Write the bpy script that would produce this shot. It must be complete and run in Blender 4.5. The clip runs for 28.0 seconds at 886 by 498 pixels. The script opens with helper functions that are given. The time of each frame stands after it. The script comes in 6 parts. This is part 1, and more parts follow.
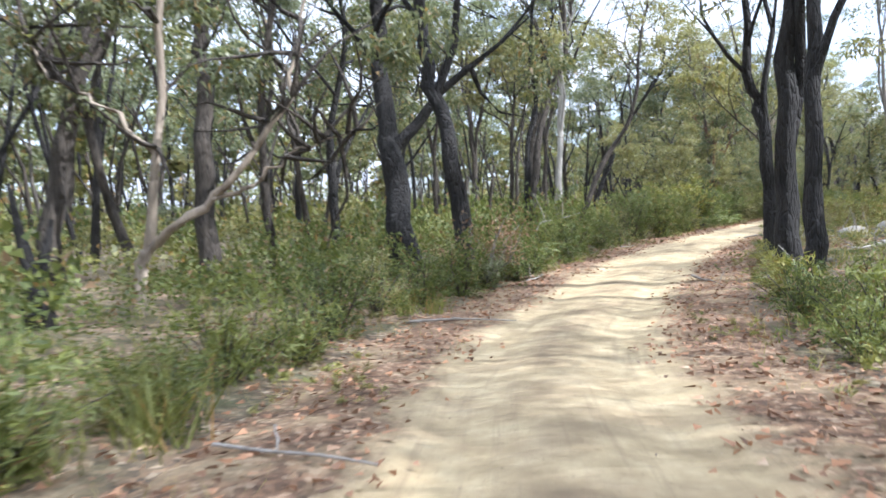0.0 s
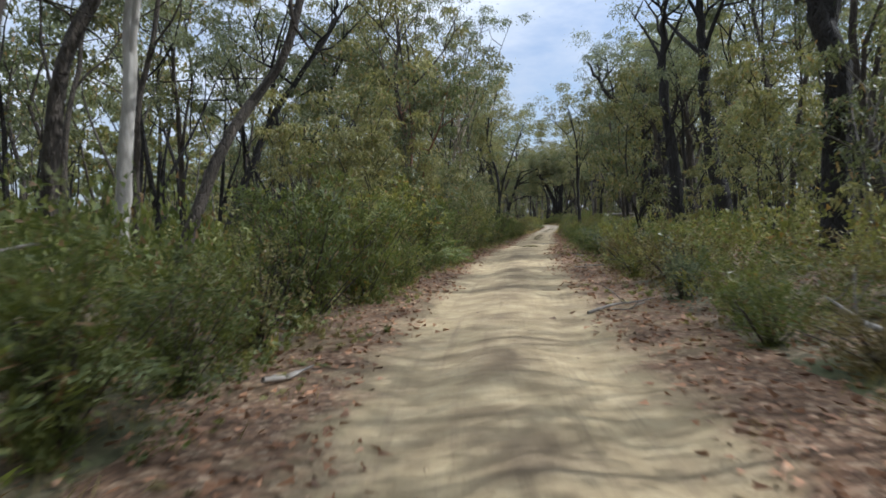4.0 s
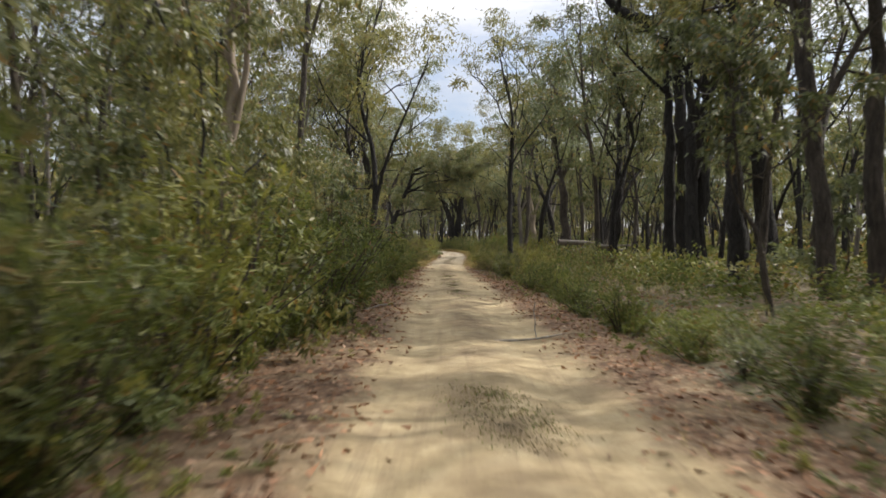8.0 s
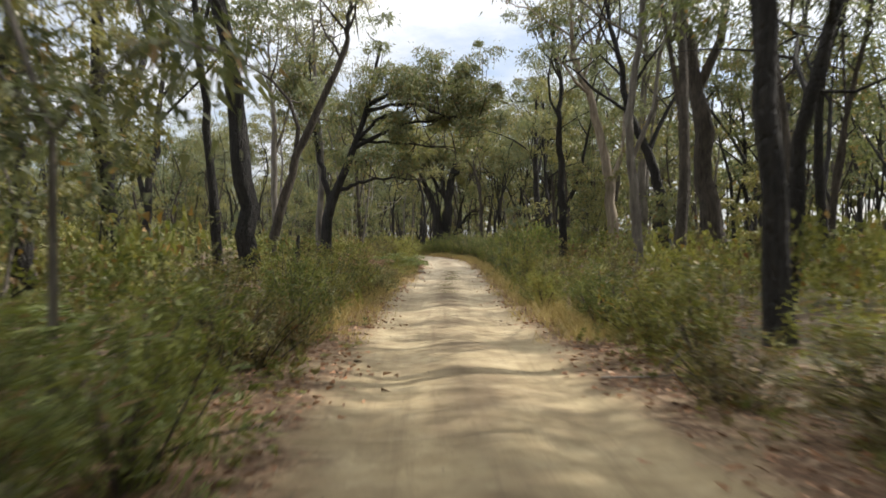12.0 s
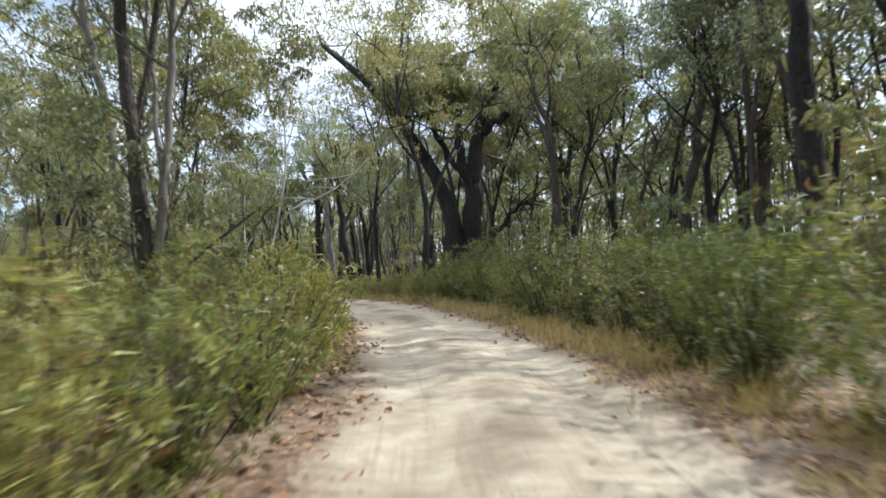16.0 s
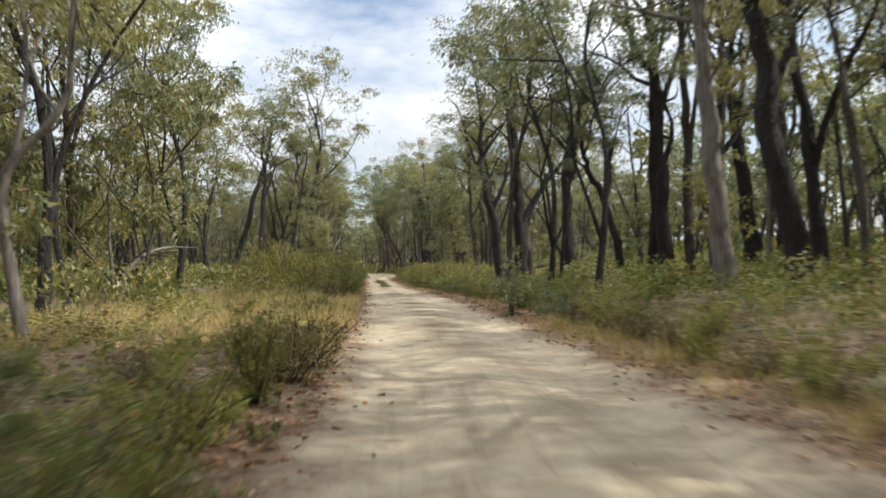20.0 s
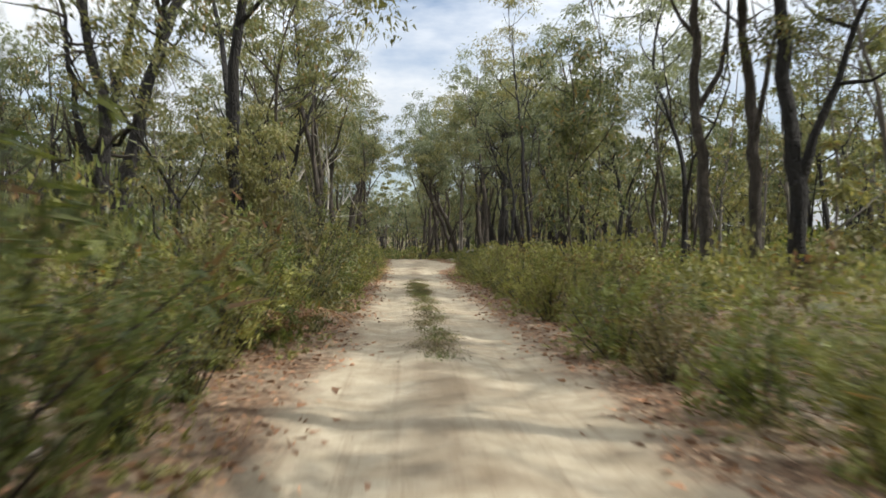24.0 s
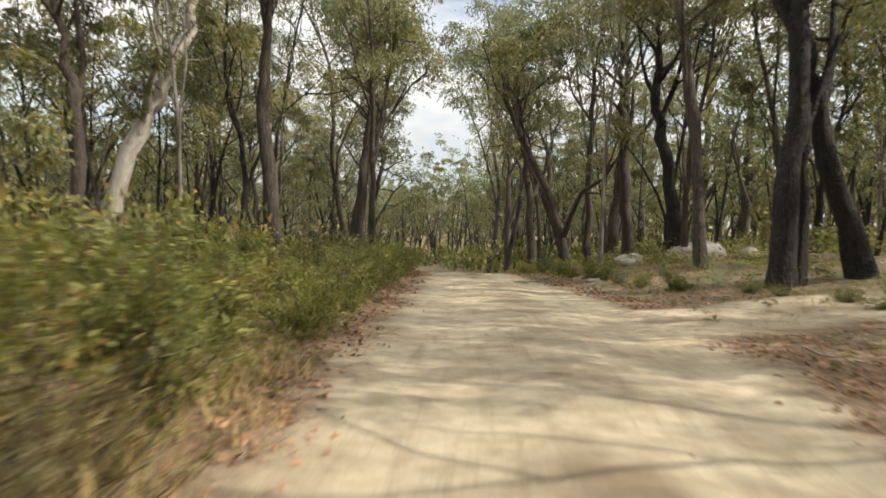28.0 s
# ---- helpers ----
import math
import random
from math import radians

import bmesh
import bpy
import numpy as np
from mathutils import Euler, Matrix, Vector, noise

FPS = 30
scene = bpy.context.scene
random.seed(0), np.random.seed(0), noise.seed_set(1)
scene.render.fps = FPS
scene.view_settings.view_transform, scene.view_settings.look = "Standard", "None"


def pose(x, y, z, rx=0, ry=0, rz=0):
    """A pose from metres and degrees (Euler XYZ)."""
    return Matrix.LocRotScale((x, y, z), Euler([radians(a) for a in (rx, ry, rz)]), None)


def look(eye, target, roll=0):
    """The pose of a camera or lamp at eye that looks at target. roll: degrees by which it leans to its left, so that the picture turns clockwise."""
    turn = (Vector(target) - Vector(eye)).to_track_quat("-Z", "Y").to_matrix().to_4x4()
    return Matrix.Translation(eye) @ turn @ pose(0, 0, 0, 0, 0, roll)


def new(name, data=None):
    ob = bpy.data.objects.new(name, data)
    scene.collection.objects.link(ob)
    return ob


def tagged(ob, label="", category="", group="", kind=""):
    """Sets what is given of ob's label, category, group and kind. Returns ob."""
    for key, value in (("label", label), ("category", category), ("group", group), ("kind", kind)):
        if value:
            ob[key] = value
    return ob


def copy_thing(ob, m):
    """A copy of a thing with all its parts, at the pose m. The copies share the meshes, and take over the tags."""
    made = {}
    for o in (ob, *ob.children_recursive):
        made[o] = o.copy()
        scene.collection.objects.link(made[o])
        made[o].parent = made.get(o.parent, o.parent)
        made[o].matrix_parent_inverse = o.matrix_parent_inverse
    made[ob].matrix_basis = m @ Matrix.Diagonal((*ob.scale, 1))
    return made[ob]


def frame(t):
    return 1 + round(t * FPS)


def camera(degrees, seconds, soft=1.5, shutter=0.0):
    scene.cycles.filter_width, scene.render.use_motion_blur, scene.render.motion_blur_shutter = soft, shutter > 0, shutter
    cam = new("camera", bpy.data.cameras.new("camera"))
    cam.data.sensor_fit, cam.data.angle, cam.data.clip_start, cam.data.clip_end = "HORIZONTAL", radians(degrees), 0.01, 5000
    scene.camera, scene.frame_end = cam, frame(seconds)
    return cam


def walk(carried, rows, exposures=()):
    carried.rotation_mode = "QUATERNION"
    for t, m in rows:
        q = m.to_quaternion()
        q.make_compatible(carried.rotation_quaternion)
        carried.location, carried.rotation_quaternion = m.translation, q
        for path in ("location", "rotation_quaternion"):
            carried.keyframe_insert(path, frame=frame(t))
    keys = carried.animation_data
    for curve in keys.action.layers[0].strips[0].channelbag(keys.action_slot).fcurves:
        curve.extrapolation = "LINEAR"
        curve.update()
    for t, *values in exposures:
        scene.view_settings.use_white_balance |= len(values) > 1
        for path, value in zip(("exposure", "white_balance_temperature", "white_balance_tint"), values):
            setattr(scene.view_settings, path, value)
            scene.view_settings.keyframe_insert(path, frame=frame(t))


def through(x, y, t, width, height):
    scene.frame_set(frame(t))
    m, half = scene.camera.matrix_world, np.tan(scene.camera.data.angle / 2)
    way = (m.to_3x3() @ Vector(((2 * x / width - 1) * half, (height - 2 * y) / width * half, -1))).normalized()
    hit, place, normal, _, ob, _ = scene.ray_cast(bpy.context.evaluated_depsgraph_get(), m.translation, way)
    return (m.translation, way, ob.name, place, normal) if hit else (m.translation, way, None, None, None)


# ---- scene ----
# ---- camera and its walk ----
cam = camera(66.3, 28.0, soft=1.65, shutter=0.34)
walk(cam, [
    (0.0, pose(3.721, -1.138, 0.760, 87.25, 3.28, 7.07)),
    (0.5, pose(3.475, 0.885, 0.740, 86.55, 1.12, 2.27)),
    (1.0, pose(3.351, 2.942, 0.677, 87.74, 1.70, -0.51)),
    (1.5, pose(3.358, 5.037, 0.583, 87.97, 1.18, -6.06)),
    (2.0, pose(3.516, 7.191, 0.486, 87.51, 1.18, -9.70)),
    (2.5, pose(3.868, 9.493, 0.438, 87.25, 2.06, -13.20)),
    (3.0, pose(4.452, 11.948, 0.467, 88.43, 0.76, -17.84)),
    (3.5, pose(5.300, 14.550, 0.577, 87.79, 1.53, -21.00)),
    (4.0, pose(6.261, 17.292, 0.621, 88.20, 2.08, -21.71)),
    (4.5, pose(7.465, 20.301, 0.665, 88.62, 2.62, -22.43)),
    (5.0, pose(8.936, 23.558, 0.710, 89.03, 3.17, -23.14)),
    (5.5, pose(10.701, 27.042, 0.754, 89.45, 3.71, -23.85)),
    (6.0, pose(12.621, 30.633, 0.787, 89.68, 2.03, -25.16)),
    (6.5, pose(14.650, 34.403, 0.820, 89.74, 0.81, -29.83)),
    (7.0, pose(16.805, 38.269, 0.849, 89.02, -0.76, -30.79)),
    (7.5, pose(19.033, 42.199, 0.860, 89.09, -1.16, -31.15)),
    (8.0, pose(21.318, 46.160, 0.852, 89.89, -1.21, -31.43)),
    (8.5, pose(23.693, 50.053, 0.823, 90.06, -1.21, -32.20)),
    (9.0, pose(26.087, 53.891, 0.801, 89.47, -1.69, -33.09)),
    (9.5, pose(28.444, 57.719, 0.805, 89.93, -1.27, -34.29)),
    (10.0, pose(30.748, 61.572, 0.838, 89.50, -1.34, -35.43)),
    (10.5, pose(33.019, 65.445, 0.878, 89.52, -1.10, -36.76)),
    (11.0, pose(35.309, 69.338, 0.897, 90.43, -0.84, -36.64)),
    (11.5, pose(37.652, 73.289, 0.900, 90.23, -0.60, -34.65)),
    (12.0, pose(40.024, 77.337, 0.905, 90.11, -0.25, -33.15)),
    (12.5, pose(42.449, 81.468, 0.923, 90.11, 0.30, -33.04)),
    (13.0, pose(44.969, 85.641, 0.952, 90.24, 1.69, -34.63)),
    (13.5, pose(47.606, 89.816, 0.993, 90.50, 3.91, -37.71)),
    (14.0, pose(50.337, 93.965, 1.052, 90.81, 3.13, -37.11)),
    (14.5, pose(53.071, 98.079, 1.126, 92.49, 1.94, -35.28)),
    (15.0, pose(55.801, 102.133, 1.224, 91.94, 2.16, -33.88)),
    (15.5, pose(58.502, 106.141, 1.336, 92.45, 2.23, -32.65)),
    (16.0, pose(61.119, 110.172, 1.451, 92.15, 2.43, -31.57)),
    (16.5, pose(63.597, 114.334, 1.572, 91.52, 1.77, -29.28)),
    (17.0, pose(65.885, 118.756, 1.691, 91.74, 1.39, -26.84)),
    (17.5, pose(67.952, 123.535, 1.780, 91.86, 0.82, -25.00)),
    (18.0, pose(69.785, 128.688, 1.829, 92.11, 0.98, -22.85)),
    (18.5, pose(71.396, 134.106, 1.832, 92.50, 1.49, -20.23)),
    (19.0, pose(72.776, 139.644, 1.801, 92.07, 1.24, -15.71)),
    (19.5, pose(73.888, 145.208, 1.747, 91.58, 1.35, -11.49)),
    (20.0, pose(74.694, 150.713, 1.691, 90.93, 1.31, -6.71)),
    (20.5, pose(75.204, 156.101, 1.652, 90.11, 0.74, -2.05)),
    (21.0, pose(75.500, 161.346, 1.623, 90.35, -0.18, 0.42)),
    (21.5, pose(75.676, 166.476, 1.582, 90.13, -0.29, -0.29)),
    (22.0, pose(75.810, 171.564, 1.526, 89.95, -0.12, -1.72)),
    (22.5, pose(75.916, 176.658, 1.459, 89.78, 0.08, -2.56)),
    (23.0, pose(75.977, 181.788, 1.389, 89.63, 0.31, -2.84)),
    (23.5, pose(75.974, 186.979, 1.323, 89.54, 0.42, -2.75)),
    (24.0, pose(75.910, 192.244, 1.268, 89.65, -0.44, -2.92)),
    (24.5, pose(75.845, 197.585, 1.235, 90.68, -0.56, -0.98)),
    (25.0, pose(75.858, 202.963, 1.214, 90.41, -0.49, 0.39)),
    (25.5, pose(75.909, 208.337, 1.192, 89.81, 0.20, 1.04)),
    (26.0, pose(75.923, 213.692, 1.171, 89.34, 0.71, 1.47)),
    (26.5, pose(75.865, 219.044, 1.143, 89.25, 0.57, 1.82)),
    (27.0, pose(75.775, 224.415, 1.107, 88.80, 0.36, 2.05)),
    (27.5, pose(75.721, 229.803, 1.079, 89.01, 0.39, 2.18)),
    (28.0, pose(75.703, 235.186, 1.062, 89.50, -1.20, 2.05)),
], exposures=[(0.0, 1.15, 5400, 13), (1.5, 1.05, 5500, 12), (3.0, 0.27, 5550, 11), (5.5, -0.2, 5550, 10), (7.0, -0.3, 6050, 11), (8.0, 0.1, 6450, 13), (9.0, 0.4, 6200, 12), (10.0, 0.05, 6500, 11), (11.0, 0.05, 6550, 10), (13.5, 0.7, 6300, 12), (15.0, 0.75, 6100, 12), (16.0, 0.6, 5700, 9), (17.0, 0.3, 6450, 8), (18.0, 0.3, 6600, 12), (19.0, 0.25, 6100, 8), (21.0, 0.32, 6700, 12), (23.5, 0.2, 6200, 9), (25.0, 0.05, 6750, 8), (28.0, 0.36, 7000, 9)])

# ---- sky and sun: thin bright cloud, sun to the right of the track ----
SUN_DIR = Vector((0.975, -0.22, 0.95)).normalized()
world = bpy.data.worlds.new("sky")
scene.world = world
world.use_nodes = True
wn, wl = world.node_tree.nodes, world.node_tree.links
wn.clear()
w_out = wn.new("ShaderNodeOutputWorld")
w_bg = wn.new("ShaderNodeBackground")
w_sky = wn.new("ShaderNodeTexSky")
w_sky.sky_type = "NISHITA"
w_sky.sun_disc = False
w_sky.sun_elevation = math.asin(SUN_DIR.z)
w_sky.sun_rotation = math.atan2(SUN_DIR.x, SUN_DIR.y)
w_sky.air_density, w_sky.dust_density, w_sky.ozone_density = 1.0, 2.0, 1.0
w_co = wn.new("ShaderNodeTexCoord")
w_map = wn.new("ShaderNodeMapping")
w_map.inputs["Scale"].default_value = (1.6, 1.6, 4.5)
w_no = wn.new("ShaderNodeTexNoise")
w_no.inputs["Scale"].default_value, w_no.inputs["Detail"].default_value = 1.7, 7.0
w_no.inputs["Roughness"].default_value = 0.58
w_ramp = wn.new("ShaderNodeValToRGB")
w_ramp.color_ramp.elements[0].position, w_ramp.color_ramp.elements[1].position = 0.3, 0.56
w_mix = wn.new("ShaderNodeMix")
w_mix.data_type = "RGBA"
# cloud, three times as bright overhead as at the horizon
w_sep = wn.new("ShaderNodeSeparateXYZ")
w_grad = wn.new("ShaderNodeValToRGB")
w_grad.color_ramp.elements[0].color = (0.235, 0.245, 0.26, 1.0)
w_grad.color_ramp.elements[1].color = (1.0, 1.0, 1.0, 1.0)
w_gain = wn.new("ShaderNodeVectorMath")
w_gain.operation = "SCALE"
w_gain.inputs["Scale"].default_value = 14.0
wl.new(w_co.outputs["Generated"], w_sep.inputs["Vector"])
wl.new(w_sep.outputs["Z"], w_grad.inputs["Fac"])
wl.new(w_grad.outputs["Color"], w_gain.inputs[0])
wl.new(w_gain.outputs["Vector"], w_mix.inputs["B"])
wl.new(w_co.outputs["Generated"], w_map.inputs["Vector"])
wl.new(w_map.outputs["Vector"], w_no.inputs["Vector"])
wl.new(w_no.outputs["Fac"], w_ramp.inputs["Fac"])
wl.new(w_ramp.outputs["Color"], w_mix.inputs["Factor"])
wl.new(w_sky.outputs["Color"], w_mix.inputs["A"])
wl.new(w_mix.outputs["Result"], w_bg.inputs["Color"])
wl.new(w_bg.outputs["Background"], w_out.inputs["Surface"])
w_bg.inputs["Strength"].default_value = 0.15

sun_data = bpy.data.lights.new("sun", "SUN")
sun_data.energy, sun_data.angle, sun_data.color = 4.6, radians(0.53), (1.0, 0.94, 0.84)
sun = new("sun", sun_data)
sun.matrix_world = look(SUN_DIR * 60, (0, 0, 0))


# ---- materials ----
def material(name):
    m = bpy.data.materials.new(name)
    m.use_nodes = True
    n = m.node_tree.nodes
    return m, n, m.node_tree.links, n["Principled BSDF"]


def ramp(n, l, source, stops):
    r = n.new("ShaderNodeValToRGB")
    e = r.color_ramp.elements
    while len(e) < len(stops):
        e.new(0.5)
    for k, (pos, col) in enumerate(stops):
        e[k].position, e[k].color = pos, (*col, 1.0)
    l.new(source, r.inputs["Fac"])
    return r.outputs["Color"]


def noise_node(n, l, scale, detail=4.0, vector=None, rough=0.55):
    t = n.new("ShaderNodeTexNoise")
    t.inputs["Scale"].default_value, t.inputs["Detail"].default_value = scale, detail
    t.inputs["Roughness"].default_value = rough
    if vector:
        l.new(vector, t.inputs["Vector"])
    return t.outputs["Fac"]


def blend(n, l, fac, a, b, mode="MIX"):
    m = n.new("ShaderNodeMix")
    m.data_type, m.blend_type = "RGBA", mode
    for key, v in (("Factor", fac), ("A", a), ("B", b)):
        if hasattr(v, "is_linked"):
            l.new(v, m.inputs[key])
        elif key == "Factor":
            m.inputs[key].default_value = v
        else:
            m.inputs[key].default_value = (*v, 1.0)
    return m.outputs["Result"]


def mth(n, l, op, a, b=0.0):
    m = n.new("ShaderNodeMath")
    m.operation = op
    for k, v in enumerate((a, b)):
        if hasattr(v, "is_linked"):
            l.new(v, m.inputs[k])
        else:
            m.inputs[k].default_value = v
    return m.outputs[0]


def bump(n, l, bsdf, height, strength, distance):
    b = n.new("ShaderNodeBump")
    b.inputs["Strength"].default_value, b.inputs["Distance"].default_value = strength, distance
    l.new(height, b.inputs["Height"])
    l.new(b.outputs["Normal"], bsdf.inputs["Normal"])


def leaf_material(name, dark, mid, light, dry=None, through=0.35, rough=0.5):
    m, n, l, b = material(name)
    info = n.new("ShaderNodeObjectInfo").outputs["Random"]
    isl = n.new("ShaderNodeNewGeometry").outputs["Random Per Island"]
    pos = n.new("ShaderNodeTexCoord").outputs["Object"]
    patch = noise_node(n, l, 0.9, 3.0, pos)
    tone = mth(n, l, "ADD", mth(n, l, "MULTIPLY", isl, 0.45), mth(n, l, "ADD", mth(n, l, "MULTIPLY", patch, 0.5), mth(n, l, "MULTIPLY", info, 0.3)))
    stops = [(0.22, dark), (0.55, mid), (0.95, light)]
    col = ramp(n, l, tone, stops)
    if dry:
        spot = n.new("ShaderNodeMath")
        spot.operation = "GREATER_THAN"
        spot.inputs[1].default_value = 0.93
        l.new(isl, spot.inputs[0])
        col = blend(n, l, spot.outputs[0], col, dry)
    l.new(col, b.inputs["Base Color"])
    b.inputs["Roughness"].default_value = rough
    tr = n.new("ShaderNodeBsdfTranslucent")
    l.new(blend(n, l, 1.0, col, (1.0, 1.0, 0.6), "MULTIPLY"), tr.inputs["Color"])
    mx = n.new("ShaderNodeMixShader")
    mx.inputs["Fac"].default_value = through
    l.new(b.outputs["BSDF"], mx.inputs[1])
    l.new(tr.outputs["BSDF"], mx.inputs[2])
    l.new(mx.outputs["Shader"], n["Material Output"].inputs["Surface"])
    return m


def bark_material(name, dark, light, streak, depth=0.02):
    m, n, l, b = material(name)
    pos = n.new("ShaderNodeTexCoord").outputs["Object"]
    mp = n.new("ShaderNodeMapping")
    mp.inputs["Scale"].default_value = (7.0, 7.0, 1.1)
    l.new(pos, mp.inputs["Vector"])
    grain = noise_node(n, l, streak, 8.0, mp.outputs["Vector"], 0.65)
    big = noise_node(n, l, 0.7, 3.0, pos)
    mixed = mth(n, l, "ADD", mth(n, l, "MULTIPLY", grain, 0.65), mth(n, l, "MULTIPLY", big, 0.35))
    l.new(ramp(n, l, mixed, [(0.36, dark), (0.52, tuple((a + c) / 2 for a, c in zip(dark, light))), (0.66, light)]), b.inputs["Base Color"])
    cracks = n.new("ShaderNodeTexVoronoi")
    cracks.feature = "DISTANCE_TO_EDGE"
    cracks.inputs["Scale"].default_value = 2.2
    l.new(mp.outputs["Vector"], cracks.inputs["Vector"])
    plate = n.new("ShaderNodeMapRange")
    plate.inputs["From Max"].default_value = 0.16
    l.new(cracks.outputs["Distance"], plate.inputs["Value"])
    grain = mth(n, l, "ADD", mth(n, l, "MULTIPLY", plate.outputs["Result"], 0.55), grain)
    b.inputs["Roughness"].default_value = 0.9
    bump(n, l, b, mth(n, l, "ADD", grain, mth(n, l, "MULTIPLY", noise_node(n, l, 9.0, 4.0, pos), 0.5)), 1.0, depth)
    return m


def sand_material():
    """Track surface: pale sand in the wheel ways, brown litter and dirt past its edges. UV: metres across and along."""
    m, n, l, b = material("track_sand")
    uv = n.new("ShaderNodeUVMap").outputs["UV"]
    sep = n.new("ShaderNodeSeparateXYZ")
    l.new(uv, sep.inputs["Vector"])
    across, along = sep.outputs["X"], sep.outputs["Y"]
    pos = n.new("ShaderNodeTexCoord").outputs["Object"]
    fine = noise_node(n, l, 28.0, 6.0, pos, 0.7)
    mid = noise_node(n, l, 2.6, 6.0, pos, 0.6)
    wide = noise_node(n, l, 0.22, 3.0, pos)
    yellow = ramp(n, l, mid, [(0.3, (0.31, 0.24, 0.135)), (0.5, (0.455, 0.362, 0.21)), (0.72, (0.6, 0.495, 0.305))])
    white = ramp(n, l, mid, [(0.3, (0.33, 0.28, 0.2)), (0.5, (0.455, 0.395, 0.29)), (0.72, (0.55, 0.487, 0.37))])
    far = n.new("ShaderNodeMapRange")
    far.inputs["From Min"].default_value, far.inputs["From Max"].default_value = 92.0, 125.0
    l.new(along, far.inputs["Value"])
    col = blend(n, l, far.outputs["Result"], yellow, white)
    col = blend(n, l, mth(n, l, "MULTIPLY", fine, 0.42), col, (0.29, 0.225, 0.145))
    crumb = n.new("ShaderNodeMapRange")
    crumb.inputs["From Min"].default_value, crumb.inputs["From Max"].default_value = 0.6, 0.7
    l.new(noise_node(n, l, 21.0, 5.0, pos, 0.75), crumb.inputs["Value"])
    drift = n.new("ShaderNodeMapRange")
    drift.inputs["From Min"].default_value, drift.inputs["From Max"].default_value = 0.46, 0.66
    l.new(noise_node(n, l, 1.1, 5.0, pos, 0.65), drift.inputs["Value"])
    col = blend(n, l, mth(n, l, "MULTIPLY", crumb.outputs["Result"], 0.65), col, (0.13, 0.095, 0.062))
    col = blend(n, l, mth(n, l, "MULTIPLY", drift.outputs["Result"], 0.45), col, (0.21, 0.155, 0.1))
    # streaks that wheels draw along the track
    drawn = n.new("ShaderNodeMapping")
    drawn.inputs["Scale"].default_value = (5.0, 0.22, 1.0)
    l.new(uv, drawn.inputs["Vector"])
    streak = n.new("ShaderNodeMapRange")
    streak.inputs["From Min"].default_value, streak.inputs["From Max"].default_value = 0.52, 0.7
    l.new(noise_node(n, l, 1.4, 6.0, drawn.outputs["Vector"], 0.65), streak.inputs["Value"])
    col = blend(n, l, mth(n, l, "MULTIPLY", streak.outputs["Result"], 0.45), col, (0.2, 0.15, 0.098))
    # damp, darker centre ridge between the wheel ways
    ridge = n.new("ShaderNodeMapRange")
    ridge.inputs["From Min"].default_value, ridge.inputs["From Max"].default_value = 0.5, 0.1
    l.new(mth(n, l, "ABSOLUTE", across), ridge.inputs["Value"])
    patch = n.new("ShaderNodeMapRange")
    patch.inputs["From Min"].default_value, patch.inputs["From Max"].default_value = 0.44, 0.58
    l.new(noise_node(n, l, 0.6, 4.0, pos), patch.inputs["Value"])
    col = blend(n, l, mth(n, l, "MULTIPLY", mth(n, l, "MULTIPLY", ridge.outputs["Result"], patch.outputs["Result"]), 0.72), col, (0.15, 0.11, 0.072))
    # litter and dirt beyond the wheel ways
    edge = n.new("ShaderNodeMapRange")
    edge.inputs["From Min"].default_value, edge.inputs["From Max"].default_value = 1.1, 1.5
    ragged = mth(n, l, "ADD", mth(n, l, "ABSOLUTE", across), mth(n, l, "MULTIPLY", mth(n, l, "SUBTRACT", noise_node(n, l, 1.3, 7.0, pos, 0.7), 0.5), 1.5))
    l.new(ragged, edge.inputs["Value"])
    litter = ramp(n, l, noise_node(n, l, 9.0, 6.0, pos, 0.75), [(0.3, (0.05, 0.038, 0.028)), (0.46, (0.145, 0.09, 0.056)), (0.6, (0.235, 0.145, 0.09)), (0.72, (0.38, 0.29, 0.2))])
    chips = n.new("ShaderNodeTexVoronoi")
    chips.inputs["Scale"].default_value = 19.0
    l.new(pos, chips.inputs["Vector"])
    tone = n.new("ShaderNodeSeparateXYZ")
    l.new(chips.outputs["Color"], tone.inputs["Vector"])
    fallen_bits = ramp(n, l, tone.outputs["X"], [(0.1, (0.045, 0.034, 0.026)), (0.45, (0.12, 0.08, 0.054)), (0.75, (0.24, 0.145, 0.085)), (0.97, (0.42, 0.33, 0.23))])
    litter = blend(n, l, 0.5, litter, fallen_bits)
    bare = n.new("ShaderNodeMapRange")
    bare.inputs["From Min"].default_value, bare.inputs["From Max"].default_value = 0.5, 0.62
    l.new(noise_node(n, l, 0.9, 6.0, pos, 0.7), bare.inputs["Value"])
    litter = blend(n, l, mth(n, l, "MULTIPLY", bare.outputs["Result"], 0.42), litter, col)
    col = blend(n, l, edge.outputs["Result"], col, litter)
    l.new(col, b.inputs["Base Color"])
    b.inputs["Roughness"].default_value = 0.95
    b.inputs["Specular IOR Level"].default_value = 0.15
    stretch = n.new("ShaderNodeMapping")
    stretch.inputs["Scale"].default_value = (0.55, 2.1, 1.0)
    l.new(uv, stretch.inputs["Vector"])
    ripple = noise_node(n, l, 1.3, 3.0, stretch.outputs["Vector"], 0.5)
    bump(n, l, b, mth(n, l, "ADD", mth(n, l, "MULTIPLY", ripple, 6.5), mth(n, l, "ADD", fine, mth(n, l, "MULTIPLY", mid, 2.0))), 0.75, 0.035)
    return m


